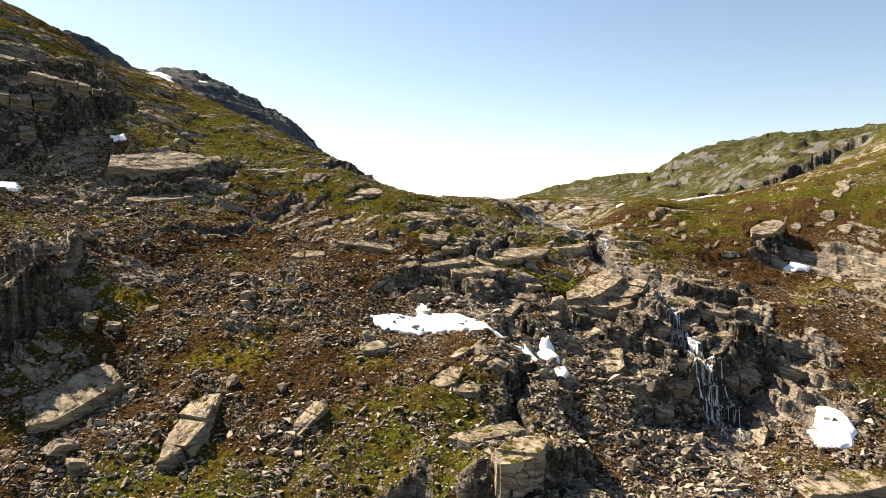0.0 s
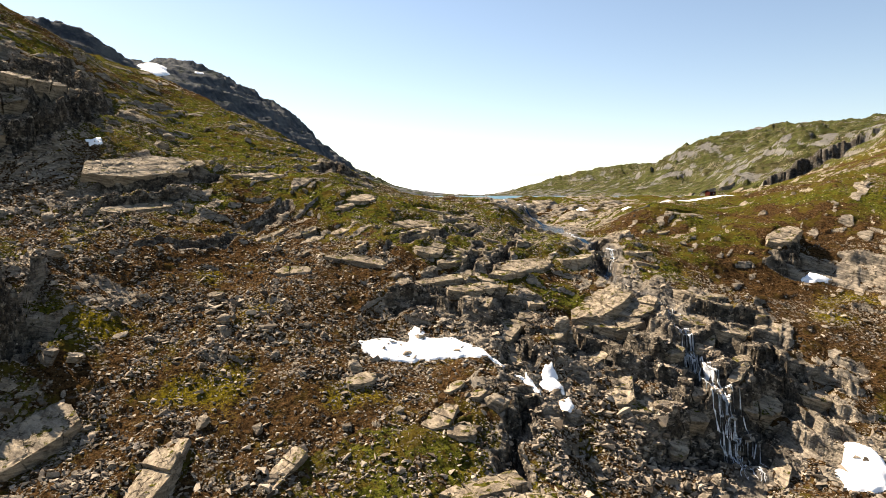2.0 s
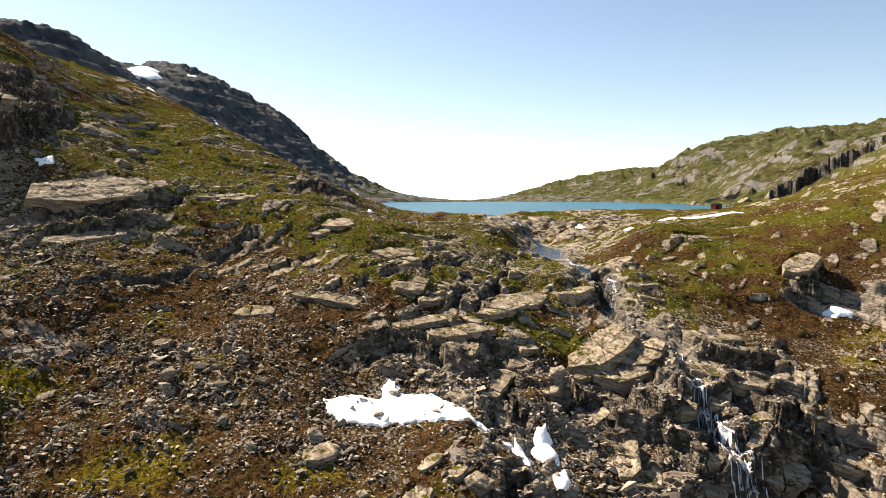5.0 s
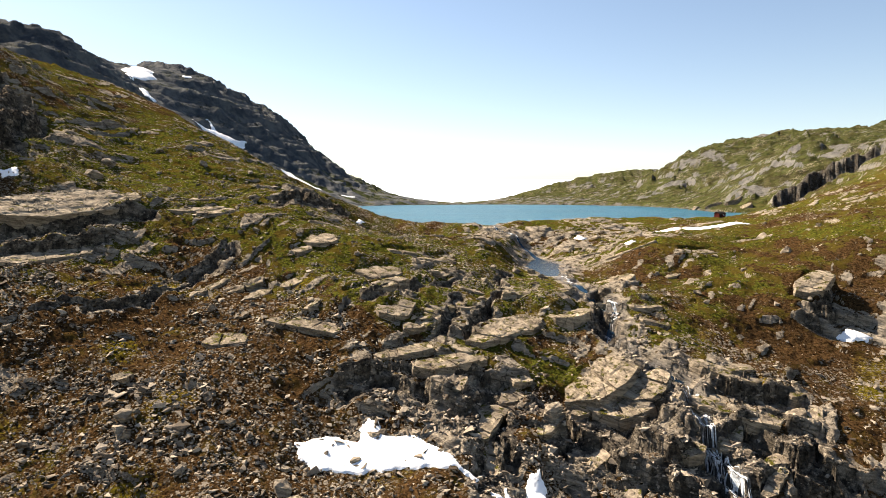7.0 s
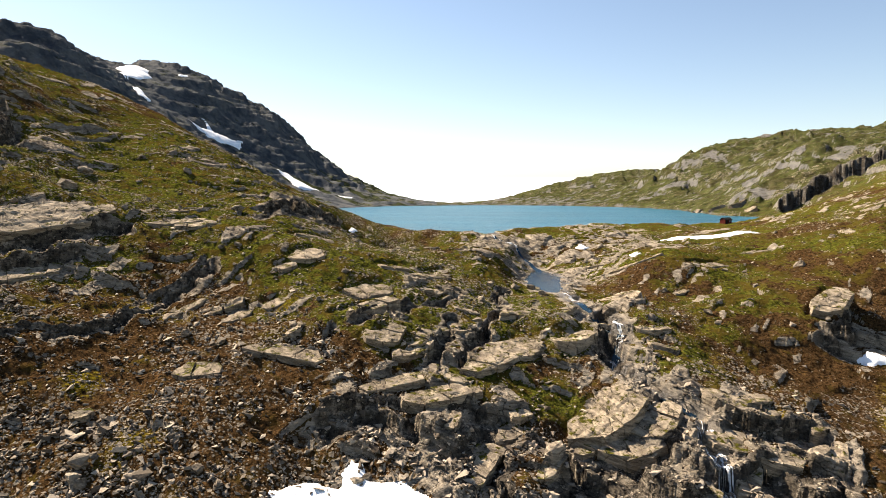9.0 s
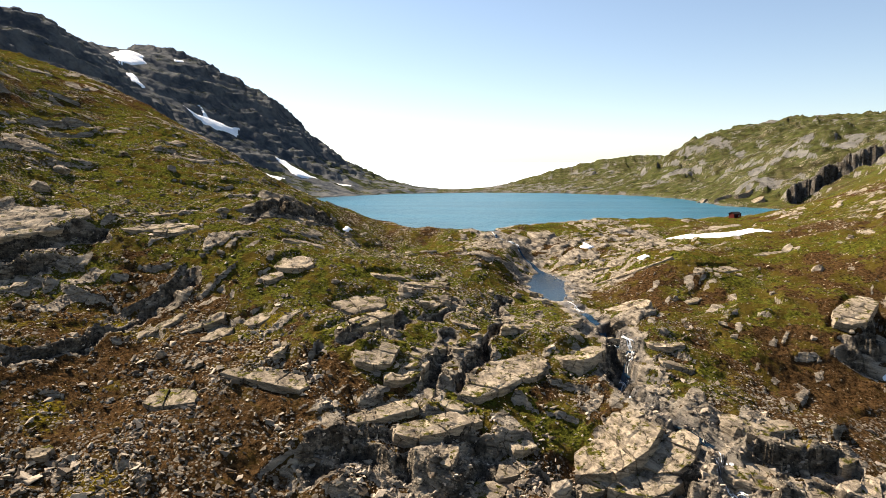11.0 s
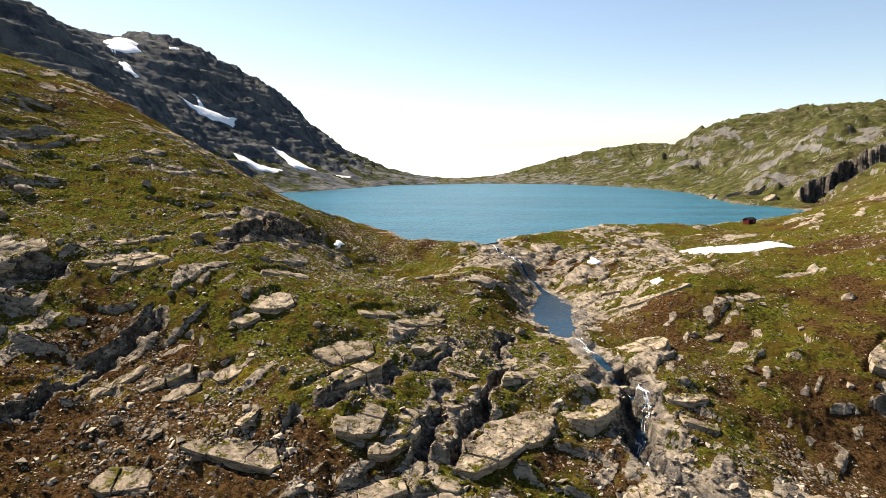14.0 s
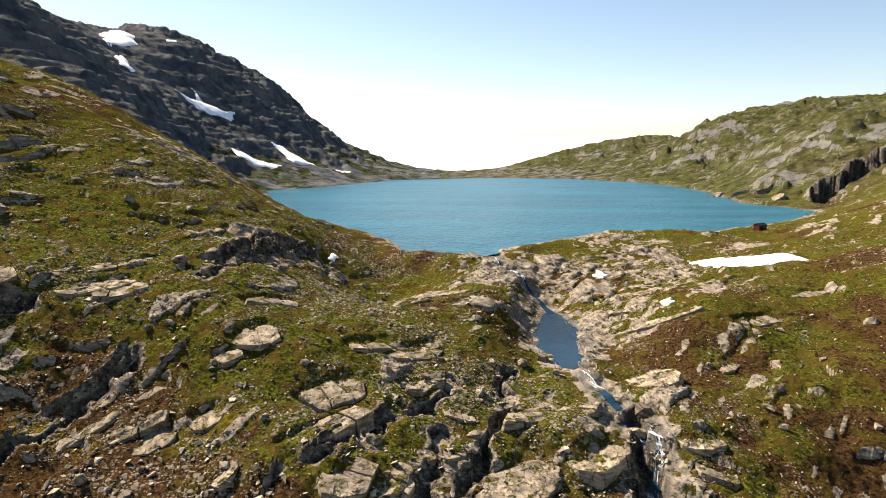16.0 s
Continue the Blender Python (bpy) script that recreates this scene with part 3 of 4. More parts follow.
def mesh_of(name, verts, faces, material, smooth_shade=True):
    """A mesh from arrays of places and of corners, all faces with the same number of corners."""
    me = bpy.data.meshes.new(name)
    n, k = faces.shape
    me.vertices.add(len(verts))
    me.vertices.foreach_set("co", np.ascontiguousarray(verts, np.float32).ravel())
    me.loops.add(n * k)
    me.loops.foreach_set("vertex_index", np.ascontiguousarray(faces, np.int32).ravel())
    me.polygons.add(n)
    me.polygons.foreach_set("loop_start", np.arange(0, n * k, k, dtype=np.int32))
    me.polygons.foreach_set("use_smooth", np.full(n, smooth_shade))
    me.update(calc_edges=True)
    me.materials.append(material)
    return me


def grid_faces(rows, cols):
    i = np.arange(rows * cols).reshape(rows, cols)
    return np.stack([i[:-1, :-1], i[:-1, 1:], i[1:, 1:], i[1:, :-1]], -1).reshape(-1, 4)


# ---------------------------------------------------------------- materials
class Paint:
    """A node material, written as sums."""

    def __init__(self, name, rough=0.8):
        self.mat = bpy.data.materials.new(name)
        self.mat.use_nodes = True
        self.tree = self.mat.node_tree
        self.bsdf = self.tree.nodes["Principled BSDF"]
        self.bsdf.inputs["Roughness"].default_value = rough
        self.bsdf.inputs["Specular IOR Level"].default_value = 0.03

    def node(self, kind, **sockets):
        n = self.tree.nodes.new("ShaderNode" + kind)
        for key, value in sockets.items():
            self.put(value, n.inputs[key.replace("_", " ")])
        return n

    def put(self, value, socket):
        if isinstance(value, bpy.types.NodeSocket):
            self.tree.links.new(value, socket)
        else:
            socket.default_value = value

    def math(self, op, a, b=0.0):
        n = self.tree.nodes.new("ShaderNodeMath")
        n.operation = op
        self.put(a, n.inputs[0]), self.put(b, n.inputs[1])
        return n.outputs[0]

    def ramp(self, value, low, high):
        n = self.tree.nodes.new("ShaderNodeMapRange")
        n.interpolation_type = "SMOOTHSTEP"
        self.put(value, n.inputs[0])
        n.inputs[1].default_value, n.inputs[2].default_value = low, high
        return n.outputs[0]

    def mix(self, f, a, b, mode="MIX"):
        n = self.tree.nodes.new("ShaderNodeMix")
        n.data_type, n.blend_type = "RGBA", mode
        self.put(f, n.inputs[0])
        self.put((*a, 1) if isinstance(a, tuple) else a, n.inputs[6])
        self.put((*b, 1) if isinstance(b, tuple) else b, n.inputs[7])
        return n.outputs[2]

    def place(self, sx=1.0, sy=1.0, sz=1.0, turn=0.0):
        g = self.tree.nodes.new("ShaderNodeNewGeometry")
        m = self.tree.nodes.new("ShaderNodeMapping")
        self.tree.links.new(g.outputs["Position"], m.inputs[0])
        m.inputs["Rotation"].default_value = (0, 0, turn)
        m.inputs["Scale"].default_value = (sx, sy, sz)
        return m.outputs[0]

    def noise(self, size, detail=4.0, rough=0.6, at=None):
        n = self.node("TexNoise")
        n.inputs["Scale"].default_value, n.inputs["Detail"].default_value, n.inputs["Roughness"].default_value = 1 / size, detail, rough
        self.tree.links.new(at if at else self.place(), n.inputs["Vector"])
        return n.outputs[0]

    def cell(self, size, feature="F1", at=None):
        n = self.node("TexVoronoi")
        n.feature = feature
        n.inputs["Scale"].default_value = 1 / size
        self.tree.links.new(at if at else self.place(), n.inputs["Vector"])
        return n

    def mask(self, name):
        n = self.tree.nodes.new("ShaderNodeAttribute")
        n.attribute_name = name
        s = self.tree.nodes.new("ShaderNodeSeparateColor")
        self.tree.links.new(n.outputs["Color"], s.inputs[0])
        return s.outputs

    def bump(self, height, depth, strength=1.0, under=None):
        n = self.node("Bump", Height=height, Strength=strength, Distance=depth)
        if under is not None:
            self.tree.links.new(under, n.inputs["Normal"])
        return n.outputs[0]

    def done(self, color=None, rough=None, normal=None):
        for value, key in ((color, "Base Color"), (rough, "Roughness"), (normal, "Normal")):
            if value is not None:
                self.put((*value, 1) if isinstance(value, tuple) else value, self.bsdf.inputs[key])
        return self.mat


def rock_colour(p):
    """Grey-brown gneiss in thin beds that dip to the right, with lichen, dark streaks and cracks; also its relief."""
    g = p.tree.nodes.new("ShaderNodeNewGeometry").outputs["Position"]
    dot = p.tree.nodes.new("ShaderNodeVectorMath")
    dot.operation = "DOT_PRODUCT"
    p.tree.links.new(g, dot.inputs[0])
    dot.inputs[1].default_value = (0.26, -0.06, 1.0)
    xyz = p.node("SeparateXYZ", Vector=g).outputs
    bed = p.node("CombineXYZ", X=p.math("MULTIPLY", xyz[0], 0.28), Y=p.math("MULTIPLY", xyz[1], 0.28), Z=p.math("MULTIPLY", dot.outputs["Value"], 2.2)).outputs[0]
    band = p.noise(1.0, 6, 0.62, bed)
    thin = p.noise(0.32, 4, 0.6, bed)
    fine = p.noise(0.22, 5, 0.72)
    spot = p.noise(2.6, 6, 0.66)
    at = p.place(1, 0.5, 1.3, 0.93)
    warp = p.node("VectorMath", Vector=at)
    warp.operation = "ADD"
    n = p.node("TexNoise")
    n.inputs["Scale"].default_value, n.inputs["Detail"].default_value = 1.2, 3
    p.tree.links.new(p.place(), n.inputs["Vector"])
    p.tree.links.new(n.outputs["Color"], warp.inputs[1])
    crack = p.cell(2.6, "DISTANCE_TO_EDGE", warp.outputs[0]).outputs["Distance"]
    c = p.mix(p.ramp(band, 0.34, 0.66), (0.105, 0.086, 0.066), (0.310, 0.262, 0.200))
    c = p.mix(p.math("MULTIPLY", p.ramp(fine, 0.44, 0.74), 0.5), c, (0.42, 0.36, 0.28))
    c = p.mix(p.math("MULTIPLY", p.ramp(thin, 0.56, 0.66), 0.4), c, (0.075, 0.063, 0.050))
    c = p.mix(p.math("MULTIPLY", p.ramp(spot, 0.53, 0.66), 0.5), c, (0.07, 0.058, 0.046))
    c = p.mix(p.math("MULTIPLY", p.ramp(p.noise(0.8, 5, 0.7), 0.58, 0.70), 0.4), c, (0.24, 0.225, 0.15))
    gap = p.math("MULTIPLY", p.ramp(crack, 0.036, 0.0), p.ramp(p.noise(1.4, 3, 0.6), 0.42, 0.6))
    c = p.mix(p.math("MULTIPLY", gap, 0.75), c, (0.025, 0.02, 0.014))
    h = p.math("ADD", p.math("ADD", band, p.math("MULTIPLY", thin, 0.6)), p.math("MULTIPLY", fine, 0.4))
    return c, p.math("SUBTRACT", h, p.math("MULTIPLY", gap, 1.2))


def ground_material():
    p = Paint("ground", 0.92)
    rock, green, near = p.mask("cover")[:3]
    scree, wet, ochre = p.mask("state")[:3]
    stone, relief = rock_colour(p)
    # far cliffs: shade and haze are put into this dark bluish colour
    hazed_cliff = p.mix(p.ramp(p.noise(14, 6, 0.7), 0.35, 0.65), (0.046, 0.052, 0.061), (0.128, 0.128, 0.124))
    stone = p.mix(near, hazed_cliff, stone)
    # near-black rock: painted shade of walls and clefts, wet rock at the falls
    shade_rock = p.mix(p.ramp(p.noise(0.7, 6, 0.75), 0.35, 0.65), (0.016, 0.014, 0.012), (0.095, 0.079, 0.060))
    stone = p.mix(p.math("MULTIPLY", p.mask("kind")[0], p.ramp(p.noise(1.6, 5, 0.7), 0.36, 0.52)), stone, shade_rock)
    wide_tuft = p.noise(7.0, 6, 0.72)
    tuft = p.math("ADD", p.math("MULTIPLY", p.noise(0.55, 5, 0.72), near), p.math("MULTIPLY", wide_tuft, p.math("SUBTRACT", 1.0, near)))
    blot, speck = p.noise(3.4, 6, 0.66), p.noise(0.16, 3, 0.7)
    big, small = p.cell(0.95), p.cell(0.42)
    g1 = p.node("SeparateColor", Color=big.outputs["Color"]).outputs[0]
    g2 = p.node("SeparateColor", Color=small.outputs["Color"]).outputs[1]
    # moss and heath go near black in the hollows: painted shade between tufts
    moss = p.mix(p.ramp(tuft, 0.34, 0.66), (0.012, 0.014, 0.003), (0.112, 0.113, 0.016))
    moss = p.mix(p.math("MULTIPLY", p.ramp(blot, 0.47, 0.58), 0.75), moss, (0.072, 0.045, 0.010))
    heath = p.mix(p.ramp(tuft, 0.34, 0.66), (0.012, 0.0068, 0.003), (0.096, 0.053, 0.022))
    heath = p.mix(p.math("MULTIPLY", p.ramp(blot, 0.52, 0.66), 0.7), heath, (0.060, 0.040, 0.009))
    gold = p.mix(p.ramp(tuft, 0.34, 0.66), (0.05, 0.040, 0.004), (0.15, 0.115, 0.010))
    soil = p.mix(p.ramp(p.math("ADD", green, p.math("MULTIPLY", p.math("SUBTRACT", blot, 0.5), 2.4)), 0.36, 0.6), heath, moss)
    soil = p.mix(p.ramp(p.math("ADD", ochre, p.math("MULTIPLY", p.math("SUBTRACT", tuft, 0.5), 0.9)), 0.45, 0.75), soil, gold)
    soil = p.mix(p.math("MULTIPLY", p.ramp(speck, 0.60, 0.68), 0.5), soil, (0.17, 0.145, 0.09))
    # far turf: haze is put into a cooler, greyer green
    hazed_turf = p.mix(p.ramp(tuft, 0.34, 0.66), (0.009, 0.012, 0.007), (0.044, 0.053, 0.026))
    soil = p.mix(near, p.mix(0.9, soil, hazed_turf), soil)
    lay = p.ramp(p.math("ADD", scree, p.math("MULTIPLY", p.math("SUBTRACT", p.noise(1.8, 5, 0.66), 0.5), 1.5)), 0.20, 0.52)
    pebble = p.mix(g2, (0.05, 0.040, 0.030), (0.31, 0.262, 0.20))
    hit = p.math("MULTIPLY", p.math("MULTIPLY", p.ramp(g2, 0.42, 0.5), p.ramp(small.outputs["Distance"], 0.50, 0.36)), lay)
    hit2 = p.math("MULTIPLY", p.math("MULTIPLY", p.ramp(g1, 0.62, 0.68), p.ramp(big.outputs["Distance"], 0.46, 0.38)), lay)
    c = p.mix(hit, soil, pebble)
    c = p.mix(hit2, c, p.mix(g1, (0.02, 0.017, 0.014), (0.29, 0.245, 0.19)))
    edge = p.ramp(p.math("ADD", rock, p.math("MULTIPLY", p.math("SUBTRACT", p.math("MULTIPLY", p.math("ADD", p.noise(0.8, 6, 0.72), p.noise(9, 6, 0.72)), 0.5), 0.5), 1.9)), 0.40, 0.56)
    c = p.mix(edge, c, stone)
    c = p.mix(p.math("MULTIPLY", wet, 0.75), c, (0.028, 0.024, 0.020))
    rough = p.math("SUBTRACT", 0.94, p.math("MULTIPLY", wet, 0.5))
    n = p.bump(p.math("MULTIPLY", hit, p.math("SUBTRACT", 0.6, small.outputs["Distance"])), 0.35)
    n = p.bump(p.math("MULTIPLY", hit2, p.math("SUBTRACT", 0.6, big.outputs["Distance"])), 0.7, 1.0, n)
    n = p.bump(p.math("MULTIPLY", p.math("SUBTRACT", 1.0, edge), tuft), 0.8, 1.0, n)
    n = p.bump(p.math("MULTIPLY", edge, relief), 0.45, 1.0, n)
    p.put(p.math("MULTIPLY", wet, 0.35), p.bsdf.inputs["Specular IOR Level"])
    return p.done(c, rough, n)


def boulder_material(name, low, high, bare):
    p = Paint(name, 0.88)
    c, relief = rock_colour(p)
    o = p.node("ObjectInfo")
    c = p.mix(0.8, c, p.mix(o.outputs["Random"], low, high), "MULTIPLY")
    g = p.node("NewGeometry")
    up = p.node("SeparateXYZ", Vector=g.outputs["Normal"]).outputs[2]
    sod = p.ramp(p.math("ADD", p.math("MULTIPLY", up, 0.5), p.noise(1.6, 5, 0.7)), 1.02 + bare, 1.12 + bare)
    tuft = p.noise(0.5, 5, 0.72)
    grass = p.mix(p.ramp(tuft, 0.34, 0.66), (0.016, 0.017, 0.002), (0.100, 0.090, 0.010))
    c = p.mix(sod, c, grass)
    return p.done(c, None, p.bump(p.math("ADD", p.math("MULTIPLY", tuft, sod), relief), 0.25))


def stone_material():
    p = Paint("loose stone", 0.9)
    g = p.node("NewGeometry")
    c = p.mix(p.math("POWER", g.outputs["Random Per Island"], 1.2), (0.055, 0.042, 0.031), (0.42, 0.350, 0.268))
    c = p.mix(p.math("MULTIPLY", p.ramp(p.noise(0.3, 4, 0.7), 0.45, 0.7), 0.5), c, (0.06, 0.05, 0.038))
    return p.done(c, None, p.bump(p.noise(0.15, 4, 0.7), 0.06))


def snow_material():
    p = Paint("old snow", 0.6)
    c = p.mix(p.ramp(p.noise(1.5, 6, 0.7), 0.48, 0.8), (0.88, 0.89, 0.90), (0.66, 0.64, 0.60))
    return p.done(c, None, p.bump(p.noise(0.9, 4, 0.6), 0.15))


def water_material(name, deep, size, depth, rough, gloss):
    p = Paint(name, rough)
    p.bsdf.inputs["IOR"].default_value = 1.33
    p.bsdf.inputs["Specular IOR Level"].default_value = gloss
    at = p.place(1, 0.5, 1, 0.3)
    h = p.math("ADD", p.noise(size, 4, 0.6, at), p.math("MULTIPLY", p.noise(size * 6, 3, 0.5, at), 1.2))
    patch = p.noise(60, 4, 0.6, p.place(0.4, 2.4, 1, 0.05))
    c = p.mix(p.ramp(patch, 0.35, 0.65), deep, tuple(v * 1.7 for v in deep))
    return p.done(c, None, p.bump(h, depth))


def foam_material():
    p = Paint("white water", 0.5)
    c = p.mix(p.ramp(p.noise(0.25, 4, 0.7), 0.4, 0.65), (0.40, 0.42, 0.44), (0.85, 0.87, 0.88))
    return p.done(c, None, p.bump(p.noise(0.2, 3, 0.6), 0.08))


GROUND, STONE, SNOW, FOAM = ground_material(), stone_material(), snow_material(), foam_material()
BOULDER = boulder_material("boulder rock", (0.55, 0.53, 0.52), (1.2, 1.17, 1.12), 0.15)
SLAB = boulder_material("slab rock", (0.80, 0.765, 0.71), (1.32, 1.26, 1.17), -0.03)
LAKE = water_material("lake water", (0.005, 0.054, 0.080), 2.4, 0.75, 0.28, 0.26)
BROOK = water_material("brook water", (0.006, 0.018, 0.032), 0.5, 0.16, 0.12, 0.16)

# ---------------------------------------------------------------- the ground: one sheet, finer where the camera is near
across = np.unique(np.concatenate([[-20, -6, -2.5, 2.5, 6, 20], np.linspace(-1.15, -0.66, 50), np.linspace(-0.66, 0.62, 800), np.linspace(0.62, 1.15, 50)]))
ahead = np.unique(np.concatenate([[-1500, -600, -300], np.linspace(-120, 62, 40), np.linspace(62, 150, 370), np.linspace(150, 275, 360), np.geomspace(275, 1000, 260), np.geomspace(1000, 4900, 60)]))
GX, GY = across[None, :] * (np.maximum(ahead, 0) + 25)[:, None], np.repeat(ahead[:, None], len(across), 1)
GZ, ROCK, WET, DARK = land(GX, GY)
ground = new("ground", mesh_of("ground", np.stack([GX, GY, GZ], -1).reshape(-1, 3), grid_faces(*GX.shape), GROUND))
tagged(ground, "steep mountain ground of moss, brown heath, scree and bare grey gneiss", "ground", kind="structure")
step = np.hypot(np.gradient(GZ, axis=0) / np.gradient(GY, axis=0), np.gradient(GZ, axis=1) / np.gradient(GX, axis=1))
ROCK = np.clip(np.maximum(ROCK, smooth(1.0, 1.6, step)), 0, 1)
green, scree, ochre, _ = cover(GX, GY)
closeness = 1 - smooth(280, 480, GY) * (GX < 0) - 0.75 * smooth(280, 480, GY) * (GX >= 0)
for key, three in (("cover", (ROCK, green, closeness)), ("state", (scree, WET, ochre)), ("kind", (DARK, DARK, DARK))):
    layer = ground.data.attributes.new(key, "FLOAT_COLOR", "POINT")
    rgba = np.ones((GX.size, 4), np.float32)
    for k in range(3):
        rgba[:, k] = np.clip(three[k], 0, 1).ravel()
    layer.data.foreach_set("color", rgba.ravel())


# ---------------------------------------------------------------- water
def disc_faces(n):
    return np.array([[0, i + 1, (i + 1) % n + 1] for i in range(n)])


wide = SHORE + (SHORE - SHORE.mean(0)) / np.linalg.norm(SHORE - SHORE.mean(0), axis=1)[:, None] * 6
centre = SHORE.mean(0)
lake = new("lake", mesh_of("lake", np.array([(*centre, 0.0)] + [(*p, 0.0) for p in wide]), disc_faces(len(wide)), LAKE))
tagged(lake, "blue mountain lake with a lightly rippled surface", "lake", kind="structure")


def along(line, gap):
    """A polyline, cut into even steps."""
    d = np.concatenate([[0], np.cumsum(np.hypot(*np.diff(line[:, :2], axis=0).T))])
    t = np.arange(0, d[-1], gap)
    return np.stack([np.interp(t, d, line[:, k]) for k in range(line.shape[1])], -1)


def box_blur(a, n):
    k = np.ones(2 * n + 1) / (2 * n + 1)
    a = np.apply_along_axis(lambda v: np.convolve(np.pad(v, n, mode="edge"), k, "valid"), 0, a)
    return np.apply_along_axis(lambda v: np.convolve(np.pad(v, n, mode="edge"), k, "valid"), 1, a)


def brook():
    path = along(STREAM[:15], 0.6)
    dx, dy = np.gradient(path[:, 0]), np.gradient(path[:, 1])
    n = np.hypot(dx, dy)
    side = np.linspace(-1, 1, 9)
    X = path[:, :1] + (dy / n)[:, None] * side * path[:, 2:3]
    Y = path[:, 1:2] - (dx / n)[:, None] * side * path[:, 2:3]
    Z = np.repeat(np.min(land(X, Y)[0][:, 2:7], 1)[:, None], 9, 1)
    Z = np.minimum.accumulate(box_blur(Z, 2), 0) + 0.28
    Z[:6] = np.minimum(Z[:6], -0.02)
    in_pool = (path[:, 1] < 219) & (path[:, 1] > 187)
    Z[in_pool] = POOL - 0.03
    ob = new("stream", mesh_of("stream", np.stack([X, Y, Z], -1).reshape(-1, 3), grid_faces(len(path), 9), BROOK))
    tagged(ob, "clear stream running from the lake through a still pool", "stream", kind="structure")


brook()
FALL = along(STREAM[:20], 0.3)
ang = np.linspace(0, 2 * np.pi, 48, endpoint=False)
pool = np.array([(32.6, 203, POOL)] + [(31.6 + 5.6 * math.cos(a) + 2.0 * math.sin(a), 202 + 21 * math.sin(a), POOL) for a in ang])
tagged(new("pool", mesh_of("pool", pool, disc_faces(48), BROOK)), "still dark blue pool of the stream among flat slabs", "pool", kind="structure")


def strands(name, start, end, count, spread, seed, label):
    """White water: thin broken ribbons that follow the stream between two distances ahead."""
    rnd = random.Random(seed)
    base = FALL[(FALL[:, 1] <= start) & (FALL[:, 1] >= end)]
    verts, faces = [], []
    for k in range(count):
        i0 = rnd.randrange(0, max(1, len(base) - 12))
        i1 = min(len(base), i0 + rnd.randrange(10, 34))
        off, w, ph = rnd.uniform(-spread, spread), rnd.uniform(0.02, 0.055), rnd.uniform(0, 6)
        for i in range(i0, i1):
            f = (i - i0) / max(1, i1 - i0 - 1)
            cx, cy = base[i, 0] + off * base[i, 2] + 0.30 * math.sin(i * 0.31 + ph) + 0.12 * math.sin(i * 0.9 + 2 * ph) + rnd.uniform(-0.05, 0.05), base[i, 1]
            ww = w * (0.35 + math.sin(math.pi * min(1, f + 0.15)))
            n = len(verts)
            for s, lift in ((-1, 0.0), (0, 0.05), (1, 0.0)):
                verts.append((cx + s * ww, cy + 0.1 * s, 0.05 + lift))
            if i > i0:
                faces += [(n - 3, n - 2, n + 1, n), (n - 2, n - 1, n + 2, n + 1)]
    v = np.array(verts)
    v[:, 2] += land(v[:, 0], v[:, 1])[0] + 0.06
    return tagged(new(name, mesh_of(name, v, np.array(faces), FOAM)), label, "waterfall")


strands("waterfall", 137, 109, 64, 1.9, 1, "thin white waterfall over dark wet rock steps")
strands("waterfall", 119, 104, 22, 3.6, 6, "spreading white strands at the foot of the waterfall")
strands("cascade", 166, 148, 15, 0.6, 2, "small white cascade where the stream leaves the pool")
strands("cascade", 182, 174, 8, 0.7, 3, "short white run of water below the pool")
strands("cascade", 252, 232, 12, 0.5, 4, "small white riffle below the lake outlet")


# ---------------------------------------------------------------- snow
def snow_patch(outline, thick=0.5, res=0.35, label="white patch of old snow in a hollow of the slope", fill=0.7):
    poly = np.array(outline, float)
    lo, hi = poly.min(0) - 2 * res - 0.5, poly.max(0) + 2 * res + 0.5
    xs, ys = np.arange(lo[0], hi[0], res), np.arange(lo[1], hi[1], res)
    X, Y = np.meshgrid(xs, ys)
    wob = res * 2
    d = from_line(X + wob * wave(X, Y, res * 7, 91), Y + wob * wave(X, Y, res * 7, 92), poly, True)[0]
    d = np.where(inside(X + wob * wave(X, Y, res * 7, 91), Y + wob * wave(X, Y, res * 7, 92), poly), d, -d)
    H = land(X, Y)[0]
    B = box_blur(H, 4)
    edge = np.sqrt(np.clip(d / (res * 5), 0, 1))
    Z = np.where(d > 0, np.clip((1 - fill) * H + fill * B + thick * edge + 0.1, H + 0.02 + 0.2 * thick * edge, H + 0.1 + 2.2 * thick * edge), H - 0.6 - 0.2 * np.clip(-d, 0, 3))
    f = grid_faces(*X.shape)
    f = f[(d.ravel()[f] > -res * 1.6).any(1)]
    used, back = np.unique(f, return_inverse=True)
    v = np.stack([X, Y, Z], -1).reshape(-1, 3)[used]
    return tagged(new("snow_patch", mesh_of("snow_patch", v, back.reshape(-1, 4), SNOW)), label, "snow", group="snow patches")


snow_patch([(-12.9, 117.2), (-9.6, 120.0), (-5.0, 119.6), (-4.6, 123.3), (-2.3, 123.3), (-1.7, 120.7), (3.2, 120.1), (6.6, 116.8), (9.4, 113.8), (1.6, 114.3), (-4.3, 114.0), (-9.1, 113.3), (-11.4, 114.5)], 0.35, 0.3, "long white snow patch below a dark rock step")
for tail in ([(8.9, 114.5), (10.8, 113.7), (10.4, 112.9), (8.8, 113.6)], [(12.0, 112.5), (13.7, 111.7), (13.2, 110.8), (11.9, 111.6)]):
    snow_patch(tail, 0.3, 0.22, "small remnant of old snow between boulders")
snow_patch([(17.1, 116.8), (19.0, 118.0), (19.9, 111.7), (18.0, 109.6), (16.4, 112.1)], 0.5, 0.3)
snow_patch([(18.8, 108.8), (20.5, 110.6), (20.9, 107.8), (19.4, 105.6), (18.4, 106.3)], 0.5, 0.3)
